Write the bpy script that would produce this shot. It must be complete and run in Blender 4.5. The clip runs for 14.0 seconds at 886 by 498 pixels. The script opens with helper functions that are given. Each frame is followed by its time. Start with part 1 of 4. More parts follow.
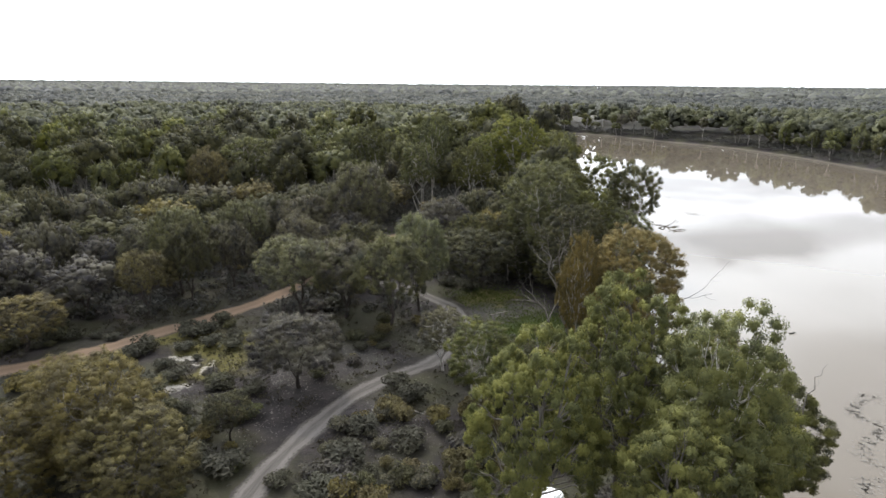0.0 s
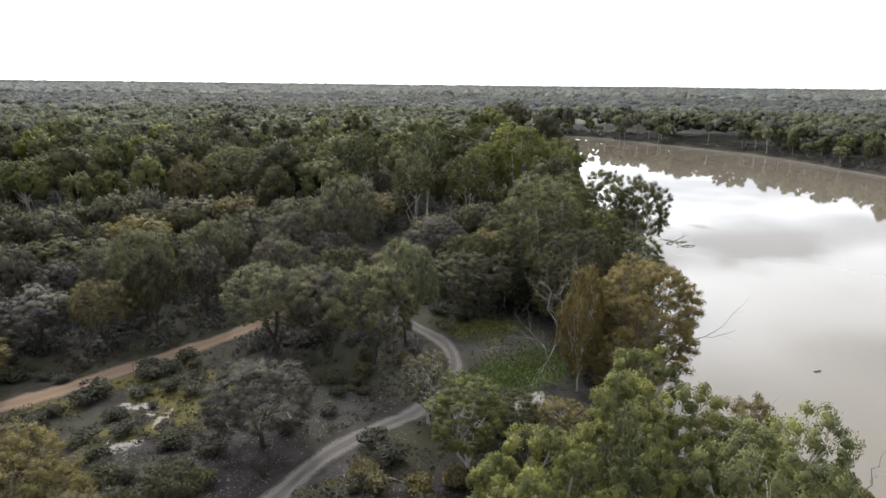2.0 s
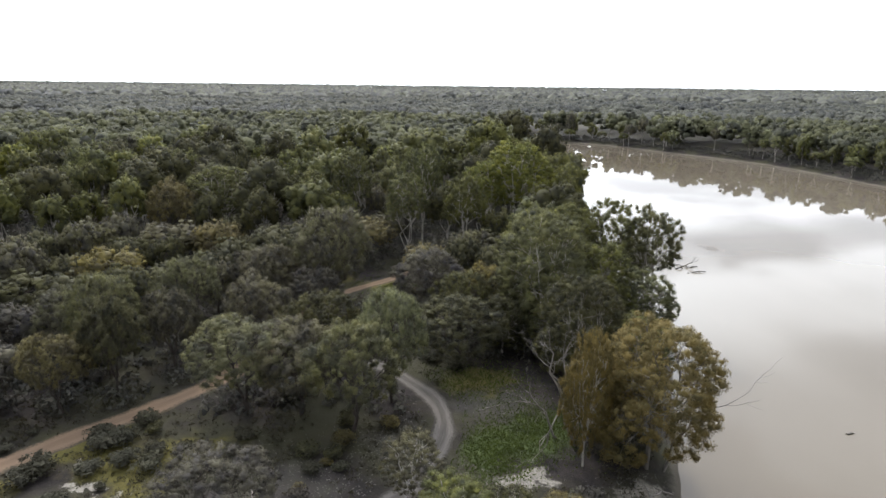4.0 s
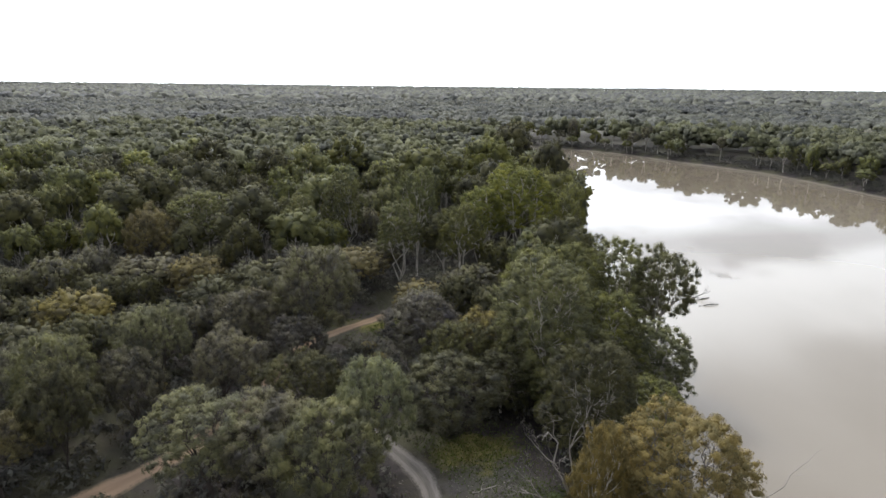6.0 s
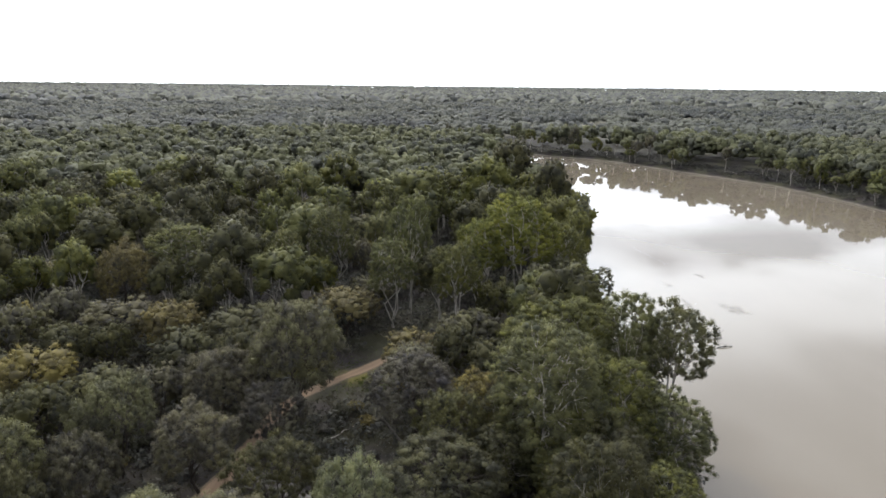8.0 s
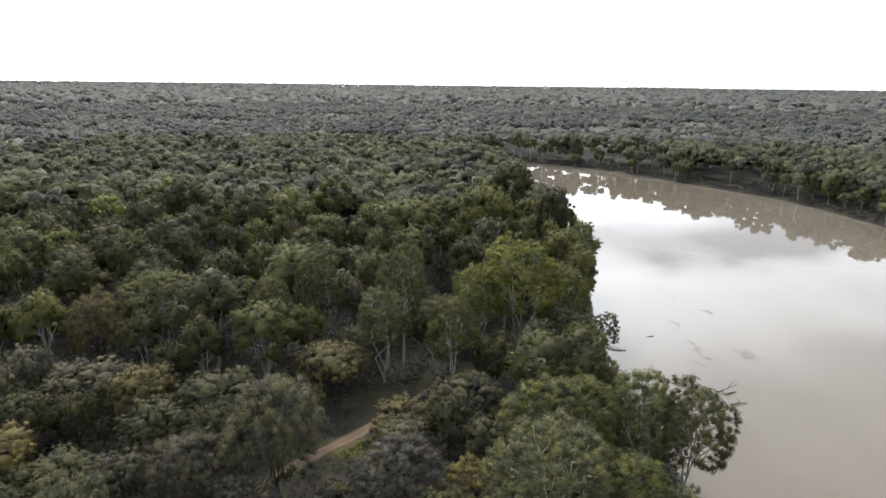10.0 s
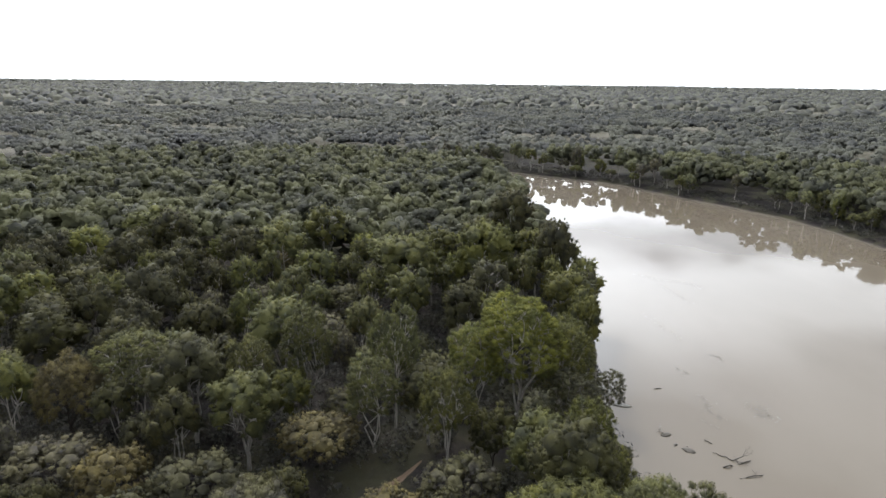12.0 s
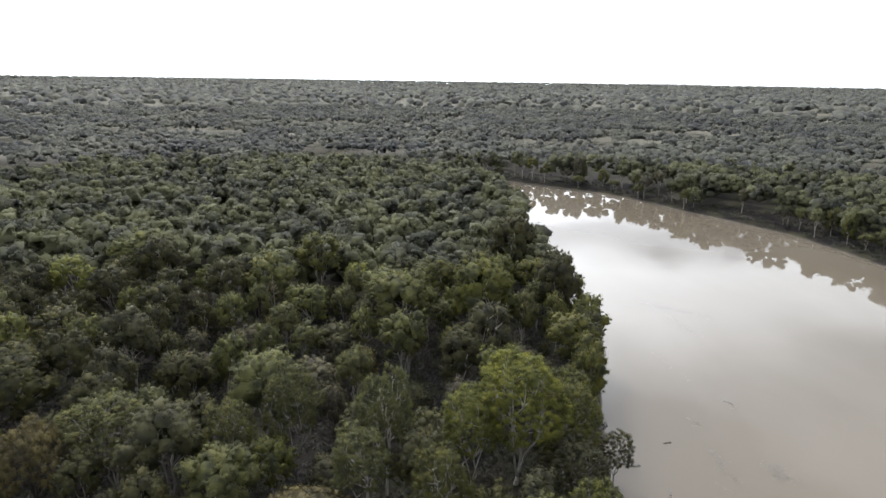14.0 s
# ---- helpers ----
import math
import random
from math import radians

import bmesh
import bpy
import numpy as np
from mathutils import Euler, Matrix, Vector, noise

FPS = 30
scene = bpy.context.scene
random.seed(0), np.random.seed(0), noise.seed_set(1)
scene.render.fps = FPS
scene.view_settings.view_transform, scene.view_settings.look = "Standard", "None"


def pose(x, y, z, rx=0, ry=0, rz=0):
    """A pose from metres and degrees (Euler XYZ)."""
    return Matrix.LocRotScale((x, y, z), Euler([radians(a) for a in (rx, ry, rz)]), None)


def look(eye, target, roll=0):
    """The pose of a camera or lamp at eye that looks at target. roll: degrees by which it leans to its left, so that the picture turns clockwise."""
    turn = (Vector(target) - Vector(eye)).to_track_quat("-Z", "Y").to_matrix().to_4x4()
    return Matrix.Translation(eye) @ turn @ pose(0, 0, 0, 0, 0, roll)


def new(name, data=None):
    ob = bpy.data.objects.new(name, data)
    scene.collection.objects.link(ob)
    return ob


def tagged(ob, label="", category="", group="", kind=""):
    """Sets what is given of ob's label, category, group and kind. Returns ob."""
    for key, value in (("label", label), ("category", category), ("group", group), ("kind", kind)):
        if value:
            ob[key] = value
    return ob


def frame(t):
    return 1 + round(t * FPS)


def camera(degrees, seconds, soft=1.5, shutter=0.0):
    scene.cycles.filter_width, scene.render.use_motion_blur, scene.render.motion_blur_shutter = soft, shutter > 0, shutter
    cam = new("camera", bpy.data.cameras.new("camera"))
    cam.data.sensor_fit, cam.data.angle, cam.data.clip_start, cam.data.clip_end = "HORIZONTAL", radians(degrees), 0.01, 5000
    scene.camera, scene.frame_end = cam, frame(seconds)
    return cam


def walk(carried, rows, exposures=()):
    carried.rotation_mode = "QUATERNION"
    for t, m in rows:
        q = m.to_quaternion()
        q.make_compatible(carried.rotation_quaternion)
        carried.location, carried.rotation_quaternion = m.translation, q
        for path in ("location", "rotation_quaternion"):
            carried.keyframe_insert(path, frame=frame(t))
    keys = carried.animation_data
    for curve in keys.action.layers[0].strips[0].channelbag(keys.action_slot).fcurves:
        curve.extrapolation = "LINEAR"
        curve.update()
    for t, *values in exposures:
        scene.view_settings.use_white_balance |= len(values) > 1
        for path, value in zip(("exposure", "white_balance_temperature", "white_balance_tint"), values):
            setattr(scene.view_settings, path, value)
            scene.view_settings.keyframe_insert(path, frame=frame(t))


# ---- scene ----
# The camera: a drone that flies ahead over a river bank and climbs.
cam = camera(72.0, 14.0)
ROWS = [
    (0, -0.77, -5.27, 34.40, -2.18, -15.09, 0.56),
    (0.5, -0.24, -3.14, 34.44, -2.13, -15.09, 0.59),
    (1, 0.26, -0.98, 34.74, -2.08, -15.08, 0.61),
    (1.5, 0.74, 1.22, 35.24, -2.02, -15.07, 0.63),
    (2, 1.21, 3.43, 35.88, -1.96, -15.05, 0.64),
    (2.5, 1.65, 5.68, 36.63, -1.90, -15.04, 0.65),
    (3, 2.07, 7.94, 37.45, -1.85, -15.02, 0.66),
    (3.5, 2.48, 10.23, 38.33, -1.80, -15.01, 0.66),
    (4, 2.86, 12.54, 39.25, -1.75, -15.00, 0.67),
    (4.5, 3.24, 14.87, 40.22, -1.71, -14.99, 0.67),
    (5, 3.59, 17.22, 41.22, -1.67, -14.98, 0.67),
    (5.5, 3.94, 19.59, 42.27, -1.63, -14.98, 0.66),
    (6, 4.27, 21.97, 43.38, -1.61, -14.99, 0.66),
    (6.5, 4.59, 24.37, 44.56, -1.58, -15.00, 0.66),
    (7, 4.90, 26.79, 45.82, -1.57, -15.01, 0.65),
    (7.5, 5.20, 29.23, 47.18, -1.56, -15.04, 0.65),
    (8, 5.49, 31.68, 48.64, -1.55, -15.06, 0.65),
    (8.5, 5.77, 34.14, 50.22, -1.55, -15.10, 0.65),
    (9, 6.05, 36.62, 51.92, -1.55, -15.14, 0.65),
    (9.5, 6.32, 39.11, 53.74, -1.56, -15.18, 0.66),
    (10, 6.59, 41.62, 55.67, -1.56, -15.23, 0.67),
    (10.5, 6.85, 44.14, 57.70, -1.57, -15.29, 0.68),
    (11, 7.12, 46.68, 59.81, -1.58, -15.35, 0.69),
    (11.5, 7.38, 49.22, 61.97, -1.58, -15.42, 0.71),
    (12, 7.64, 51.79, 64.12, -1.58, -15.48, 0.73),
    (12.5, 7.90, 54.36, 66.22, -1.57, -15.55, 0.76),
    (13, 8.17, 56.95, 68.18, -1.56, -15.63, 0.79),
    (13.5, 8.43, 59.56, 69.94, -1.54, -15.70, 0.83),
    (14, 8.71, 62.18, 71.38, -1.50, -15.77, 0.87),
]
walk(cam, [(t, pose(x, y, z, 90 + pitch, 0, yaw) @ pose(0, 0, 0, 0, 0, roll)) for t, x, y, z, yaw, pitch, roll in ROWS],
     [(0, 0.10), (3, 0.04), (8, 0.0), (14, -0.16)])

# ---- world, sun ----
SUN_AZ, SUN_EL = radians(-18), radians(48)


def node_tools(tree):
    """Short ways to add nodes to a tree: add(kind, inputs) and math(op, a, b)."""
    def add(kind, ins=None, **props):
        n = tree.nodes.new(kind)
        if "blend_type" in props:
            n.blend_type = props["blend_type"]
        if "data_type" in props:
            n.data_type = props["data_type"]
        if "operation" in props:
            n.operation = props["operation"]
        for key, v in (ins or {}).items():
            if isinstance(v, bpy.types.NodeSocket):
                tree.links.new(v, n.inputs[key])
            else:
                n.inputs[key].default_value = v
        return n

    def calc(op, a, b=0.0, clamp=False):
        n = add("ShaderNodeMath", {0: a, 1: b}, operation=op)
        n.use_clamp = clamp
        return n.outputs[0]

    def mix(f, a, b):
        n = add("ShaderNodeMix", data_type="RGBA")
        for key, v in ((0, f), (6, a), (7, b)):
            if isinstance(v, bpy.types.NodeSocket):
                tree.links.new(v, n.inputs[key])
            else:
                n.inputs[key].default_value = v if key == 0 else (*v[:3], 1)
        return n.outputs[2]

    def step(v, lo, hi):
        n = add("ShaderNodeMapRange", {0: v, 1: lo, 2: hi, 3: 0.0, 4: 1.0})
        n.interpolation_type = "SMOOTHSTEP"
        return n.outputs[0]
    return add, calc, mix, step


world = bpy.data.worlds.new("overcast_sky")
scene.world = world
world.use_nodes = True
wt = world.node_tree
wt.nodes.clear()
add, calc, mix, step = node_tools(wt)
sky = add("ShaderNodeTexSky")
sky.sky_type, sky.sun_disc, sky.sun_elevation, sky.sun_rotation = "NISHITA", False, SUN_EL, SUN_AZ
direction = add("ShaderNodeTexCoord").outputs["Generated"]
xyz = add("ShaderNodeSeparateXYZ", {0: direction})
up = calc("MAXIMUM", xyz.outputs[2], 0.0)
flat = calc("ADD", up, 0.12)
plane = add("ShaderNodeCombineXYZ", {0: calc("DIVIDE", xyz.outputs[0], flat), 1: calc("DIVIDE", xyz.outputs[1], flat), 2: 0.37})
cloud = add("ShaderNodeTexNoise", {"Vector": plane.outputs[0], "Scale": 0.9, "Detail": 5.0, "Roughness": 0.55, "Distortion": 0.3}).outputs[0]
wander = calc("MULTIPLY", calc("SUBTRACT", cloud, 0.5), 1.5)
deep = calc("ADD", calc("DIVIDE", xyz.outputs[1], flat), wander)
overhead = calc("MULTIPLY", step(deep, 1.85, 1.35), 0.8)
streak = calc("MULTIPLY", step(calc("ABSOLUTE", calc("SUBTRACT", deep, 2.55)), 0.42, 0.05), 0.75)
wisps = calc("MULTIPLY", step(cloud, 0.50, 0.68), 0.8)
thick = calc("MINIMUM", calc("ADD", calc("ADD", overhead, streak), wisps), 1.0)
sun_way = (math.sin(-SUN_AZ) * -1 * math.cos(SUN_EL), math.cos(SUN_AZ) * math.cos(SUN_EL), math.sin(SUN_EL))
toward = add("ShaderNodeVectorMath", {0: direction, 1: sun_way}, operation="DOT_PRODUCT").outputs["Value"]
glow = calc("POWER", calc("MAXIMUM", toward, 0.0), 5.0)
level = calc("ADD", 2.2, calc("MULTIPLY", glow, 13.0))
cloudy = mix(thick, (0.945, 0.99, 1.055), (0.395, 0.415, 0.46))
sky_bg = add("ShaderNodeBackground", {"Color": sky.outputs[0], "Strength": 0.1})
cloud_bg = add("ShaderNodeBackground", {"Color": cloudy, "Strength": level})
both = add("ShaderNodeMixShader", {0: 0.9, 1: sky_bg.outputs[0], 2: cloud_bg.outputs[0]})
out = add("ShaderNodeOutputWorld", {0: both.outputs[0]})

lamp = bpy.data.lights.new("sun", "SUN")
lamp.energy, lamp.angle, lamp.color = 2.1, radians(11), (1.0, 0.92, 0.77)
sun = new("sun", lamp)
sun.matrix_basis = look((0, 0, 120), (-sun_way[0], -sun_way[1], 120 - sun_way[2]))


# ---- materials ----
def material(name):
    m = bpy.data.materials.new(name)
    m.use_nodes = True
    t = m.node_tree
    t.nodes.clear()
    return m, t, node_tools(t)


def finish(t, shader, height=None):
    o = t.nodes.new("ShaderNodeOutputMaterial")
    t.links.new(shader, o.inputs[0])


def foliage(name, dark, light, shift=0.35, through_leaf=0.36, patchy=0.45):
    """Leaves: hue by tree, by spray and by a patchy noise pattern."""
    m, t, (add, calc, mix, step) = material(name)
    info = add("ShaderNodeObjectInfo").outputs["Random"]
    isle = add("ShaderNodeNewGeometry").outputs["Random Per Island"]
    where = add("ShaderNodeTexCoord").outputs["Object"]
    patch = add("ShaderNodeTexNoise", {"Vector": where, "Scale": patchy, "Detail": 3.0}).outputs[0]
    single = 0.3 if patchy > 0.1 else 0.14
    f = calc("ADD", calc("MULTIPLY", isle, single), calc("MULTIPLY", step(patch, 0.32, 0.68), 1 - single))
    col = mix(f, dark, light)
    hsv = add("ShaderNodeHueSaturation", {"Hue": calc("ADD", 0.5 - 0.02 * shift, calc("MULTIPLY", info, 0.05 * shift)),
                                          "Saturation": calc("ADD", 0.95, calc("MULTIPLY", calc("FRACT", calc("MULTIPLY", info, 7.3)), 0.25)),
                                          "Value": calc("ADD", 0.88, calc("MULTIPLY", calc("FRACT", calc("MULTIPLY", info, 13.7)), 0.28)), "Color": col})
    tuft = add("ShaderNodeTexNoise", {"Vector": where, "Scale": 3.2, "Detail": 3.0, "Roughness": 0.7}).outputs[0]
    relief = add("ShaderNodeBump", {"Strength": 0.5, "Distance": 0.2, "Height": tuft})
    bsdf = add("ShaderNodeBsdfPrincipled", {"Normal": relief.outputs[0], "Base Color": hsv.outputs[0], "Roughness": 0.65, "Specular IOR Level": 0.1})
    lit = add("ShaderNodeBsdfTranslucent", {"Color": hsv.outputs[0]})
    finish(t, add("ShaderNodeMixShader", {0: through_leaf, 1: bsdf.outputs[0], 2: lit.outputs[0]}).outputs[0])
    return m


def rough(name, a, b, scale=2.0, roughness=0.85, bump=0.3, stretch=(1, 1, 1), fine=8.0, coords="Object"):
    """Earth, bark or wood: two tones in two scales of noise, with fine relief."""
    m, t, (add, calc, mix, step) = material(name)
    where = add("ShaderNodeMapping", {0: add("ShaderNodeTexCoord").outputs[coords], 3: stretch}).outputs[0]
    n1 = add("ShaderNodeTexNoise", {"Vector": where, "Scale": scale, "Detail": 6.0, "Roughness": 0.6}).outputs[0]
    n2 = add("ShaderNodeTexNoise", {"Vector": where, "Scale": scale * fine, "Detail": 3.0}).outputs[0]
    info = add("ShaderNodeObjectInfo").outputs["Random"]
    f = calc("ADD", calc("MULTIPLY", step(n1, 0.3, 0.7), 0.7), calc("MULTIPLY", n2, 0.3))
    col = add("ShaderNodeHueSaturation", {"Value": calc("ADD", 0.8, calc("MULTIPLY", info, 0.4)), "Color": mix(f, a, b)}).outputs[0]
    relief = add("ShaderNodeBump", {"Strength": bump, "Distance": 0.05, "Height": calc("ADD", n1, n2)})
    bsdf = add("ShaderNodeBsdfPrincipled", {"Base Color": col, "Roughness": roughness, "Specular IOR Level": 0.25, "Normal": relief.outputs[0]})
    finish(t, bsdf.outputs[0])
    return m


def plain(name, col, roughness=0.4, metallic=0.0):
    m, t, (add, calc, mix, step) = material(name)
    dirt = add("ShaderNodeTexNoise", {"Vector": add("ShaderNodeTexCoord").outputs["Object"], "Scale": 3.0, "Detail": 5.0}).outputs[0]
    c = mix(step(dirt, 0.45, 0.8), col, tuple(v * 0.8 for v in col))
    finish(t, add("ShaderNodeBsdfPrincipled", {"Base Color": c, "Roughness": roughness, "Metallic": metallic}).outputs[0])
    return m


def ground_material():
    """Grey-brown woodland floor with litter, moss, clay pans, a green sward and pale sand on the river's edge."""
    m, t, (add, calc, mix, step) = material("woodland_floor")
    where = add("ShaderNodeTexCoord").outputs["Object"]
    big = add("ShaderNodeTexNoise", {"Vector": where, "Scale": 0.09, "Detail": 5.0, "Roughness": 0.6}).outputs[0]
    mid = add("ShaderNodeTexNoise", {"Vector": where, "Scale": 0.7, "Detail": 6.0, "Roughness": 0.65}).outputs[0]
    fine = add("ShaderNodeTexNoise", {"Vector": where, "Scale": 5.0, "Detail": 4.0, "Roughness": 0.7}).outputs[0]
    col = mix(step(mid, 0.35, 0.7), (0.0155, 0.0128, 0.0126), (0.0305, 0.0258, 0.0245))
    col = mix(calc("MULTIPLY", step(big, 0.42, 0.62), 0.6), col, (0.046, 0.046, 0.022))
    col = mix(calc("MULTIPLY", step(fine, 0.60, 0.72), 0.4), col, (0.15, 0.14, 0.12))
    wob = add("ShaderNodeVectorMath", {0: add("ShaderNodeTexNoise", {"Vector": where, "Scale": 0.35, "Detail": 5.0, "Roughness": 0.65}).outputs[1], 1: (0.5, 0.5, 0.5)}, operation="SUBTRACT").outputs[0]
    bent = add("ShaderNodeVectorMath", {0: where, 1: add("ShaderNodeVectorMath", {0: wob, 1: (9.0, 9.0, 0.0)}, operation="MULTIPLY").outputs[0]}, operation="ADD").outputs[0]
    flat = add("ShaderNodeVectorMath", {0: bent, 1: (1.0, 1.0, 0.0)}, operation="MULTIPLY").outputs[0]

    def patch(col, centre, size, tone, amount, soft=0.45):
        off = add("ShaderNodeVectorMath", {0: flat, 1: (*centre, 0.0)}, operation="SUBTRACT").outputs[0]
        off = add("ShaderNodeVectorMath", {0: off, 1: (1 / size[0], 1 / size[1], 0.0)}, operation="MULTIPLY").outputs[0]
        d = add("ShaderNodeVectorMath", {0: off}, operation="LENGTH").outputs["Value"]
        f = calc("MULTIPLY", step(d, 1.0, soft), calc("ADD", amount * 0.55, calc("MULTIPLY", step(fine, 0.35, 0.6), amount * 0.45)))
        return mix(f, col, tone)
    litter, moss, clay, sward, sand = (0.078, 0.072, 0.068), (0.098, 0.086, 0.020), (0.26, 0.24, 0.21), (0.058, 0.078, 0.028), (0.30, 0.275, 0.235)
    for c, s in (((-8.5, 62), (6, 6)), ((-4, 49), (4, 7)), ((-17, 60), (4, 4)), ((12, 78), (8, 5)), ((0, 70), (4, 4))):
        col = patch(col, c, s, litter, 0.36)
    for c, s in (((-32, 69.5), (6, 4)), ((-24, 60.5), (4.5, 5)), ((-27, 66), (6, 4)), ((-21, 69), (6, 4)), ((-38, 63), (4, 3)), ((-30, 57), (4, 3)), ((10, 84), (7, 4)), ((-4, 123), (6, 4)), ((-16, 126), (7, 5))):
        col = patch(col, c, s, moss, 0.75)
    for c, s in (((-25.8, 60.6), (1.3, 1.1)), ((-28.4, 54.6), (2.6, 1.3)), ((-29.0, 62.5), (1.5, 1.0)), ((-32, 66), (1.2, 0.6)), ((13, 63.5), (2.6, 2.0)), ((-23, 57), (1.2, 1.0))):
        col = patch(col, c, s, clay, 0.9, 0.6)
    for c, s in (((13, 70), (6.5, 4.0)), ((9, 67), (2.2, 4)), ((17, 73), (4, 4))):
        col = patch(col, c, s, sward, 0.95)
    col = patch(col, (24.0, 60.5), (3.4, 5.5), sand, 0.85)
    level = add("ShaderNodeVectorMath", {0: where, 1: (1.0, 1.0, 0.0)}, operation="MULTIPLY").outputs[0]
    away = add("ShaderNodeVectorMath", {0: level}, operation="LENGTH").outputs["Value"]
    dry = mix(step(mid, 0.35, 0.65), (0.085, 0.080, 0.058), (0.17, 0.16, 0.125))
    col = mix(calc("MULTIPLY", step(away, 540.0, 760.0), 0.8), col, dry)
    height = add("ShaderNodeSeparateXYZ", {0: where}).outputs[2]
    shore = calc("MULTIPLY", step(calc("ADD", height, calc("MULTIPLY", mid, 1.4)), 1.45, 0.8), 0.6)
    col = mix(shore, col, (0.13, 0.115, 0.095))
    wet = step(height, 0.32, 0.05)
    col = mix(calc("MULTIPLY", wet, 0.8), col, (0.075, 0.065, 0.05))
    relief = add("ShaderNodeBump", {"Strength": 0.7, "Distance": 0.15, "Height": calc("ADD", mid, calc("MULTIPLY", fine, 0.6))})
    finish(t, add("ShaderNodeBsdfPrincipled", {"Base Color": col, "Roughness": 0.92, "Specular IOR Level": 0.15, "Normal": relief.outputs[0]}).outputs[0])
    return m


def track_material(name, dusty, dark, verge):
    """A dirt way: u runs along it, v across, so that wheel marks keep to their lines."""
    m, t, (add, calc, mix, step) = material(name)
    uv = add("ShaderNodeTexCoord").outputs["UV"]
    where = add("ShaderNodeTexCoord").outputs["Object"]
    across = add("ShaderNodeSeparateXYZ", {0: uv}).outputs[1]
    along = add("ShaderNodeMapping", {0: uv, 3: (0.25, 9.0, 1.0)}).outputs[0]
    streak = add("ShaderNodeTexNoise", {"Vector": along, "Scale": 2.0, "Detail": 5.0, "Roughness": 0.65}).outputs[0]
    grit = add("ShaderNodeTexNoise", {"Vector": where, "Scale": 4.0, "Detail": 5.0, "Roughness": 0.7}).outputs[0]
    off = calc("ABSOLUTE", calc("SUBTRACT", across, 0.5))
    rut = step(calc("ABSOLUTE", calc("SUBTRACT", off, 0.26)), 0.2, 0.04)
    f = calc("ADD", calc("MULTIPLY", rut, 0.5), calc("MULTIPLY", step(streak, 0.3, 0.7), 0.5))
    col = mix(f, dark, dusty)
    col = mix(calc("MULTIPLY", step(grit, 0.5, 0.75), 0.35), col, dark)
    col = mix(step(calc("ADD", off, calc("MULTIPLY", calc("SUBTRACT", grit, 0.5), 0.8)), 0.30, 0.5), col, verge)
    relief = add("ShaderNodeBump", {"Strength": 0.5, "Distance": 0.06, "Height": calc("ADD", streak, grit)})
    finish(t, add("ShaderNodeBsdfPrincipled", {"Base Color": col, "Roughness": 0.95, "Specular IOR Level": 0.1, "Normal": relief.outputs[0]}).outputs[0])
    return m


def water_material():
    m, t, (add, calc, mix, step) = material("muddy_water")
    where = add("ShaderNodeTexCoord").outputs["Object"]
    drift = add("ShaderNodeTexNoise", {"Vector": add("ShaderNodeMapping", {0: where, 3: (1.0, 0.5, 1.0)}).outputs[0], "Scale": 0.02, "Detail": 4.0}).outputs[0]
    ripple = add("ShaderNodeTexNoise", {"Vector": where, "Scale": 1.1, "Detail": 3.0, "Roughness": 0.55}).outputs[0]
    calm = add("ShaderNodeTexNoise", {"Vector": where, "Scale": 0.05, "Detail": 2.0}).outputs[0]
    col = mix(step(drift, 0.35, 0.68), (0.120, 0.101, 0.076), (0.140, 0.120, 0.094))
    relief = add("ShaderNodeBump", {"Strength": calc("MULTIPLY", step(calm, 0.3, 0.7), 0.10), "Distance": 0.03, "Height": ripple})
    bsdf = add("ShaderNodeBsdfPrincipled", {"Base Color": col, "Roughness": 0.012, "IOR": 1.333, "Normal": relief.outputs[0]})
    finish(t, bsdf.outputs[0])
    return m


# tree leaves: dark tones tinted bluish for shade, light ones yellowish for sunlit tops
GUM = foliage("gum_leaves", (0.052, 0.056, 0.040), (0.178, 0.174, 0.066))
GUM_BRIGHT = foliage("bright_gum_leaves", (0.072, 0.080, 0.042), (0.250, 0.246, 0.080), 0.15)
BOX = foliage("box_leaves", (0.055, 0.052, 0.053), (0.166, 0.154, 0.090))
BOX_GOLD = foliage("golden_box_leaves", (0.066, 0.067, 0.056), (0.202, 0.194, 0.102), 0.2)
BOX_GREY = foliage("grey_box_leaves", (0.052, 0.048, 0.054), (0.142, 0.131, 0.094), 0.2)
OLIVE = foliage("olive_leaves", (0.066, 0.059, 0.042), (0.198, 0.166, 0.070), 0.2)
ORANGE = foliage("rusty_leaves", (0.098, 0.086, 0.044), (0.235, 0.175, 0.064), 0.1)
DARK = foliage("dark_leaves", (0.040, 0.040, 0.033), (0.118, 0.112, 0.054), 0.2)
SALTBUSH = foliage("saltbush_leaves", (0.045, 0.044, 0.035), (0.100, 0.096, 0.068), 0.3)
GRASS = foliage("grass_blades", (0.050, 0.062, 0.023), (0.085, 0.105, 0.036), 0.2)
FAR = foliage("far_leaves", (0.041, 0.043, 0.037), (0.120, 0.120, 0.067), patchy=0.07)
# distance haze put into the leaf colour: greyer and paler than nearer gums
FAR_HAZY = foliage("far_hazy_leaves", (0.065, 0.068, 0.070), (0.134, 0.136, 0.107), patchy=0.025)
BOX_PALE = foliage("pale_box_leaves", (0.073, 0.077, 0.060), (0.199, 0.203, 0.103), 0.2)
BARK_PALE = rough("pale_gum_bark", (0.21, 0.19, 0.165), (0.50, 0.47, 0.43), 0.8, 0.8, 0.3, (1, 1, 0.25))
BARK_GREY = rough("grey_gum_bark", (0.07, 0.062, 0.054), (0.22, 0.20, 0.175), 1.0, 0.85, 0.3, (1, 1, 0.25))
BARK_DARK = rough("dark_box_bark", (0.030, 0.025, 0.022), (0.085, 0.070, 0.060), 2.0, 0.9, 0.6, (1, 1, 0.3))
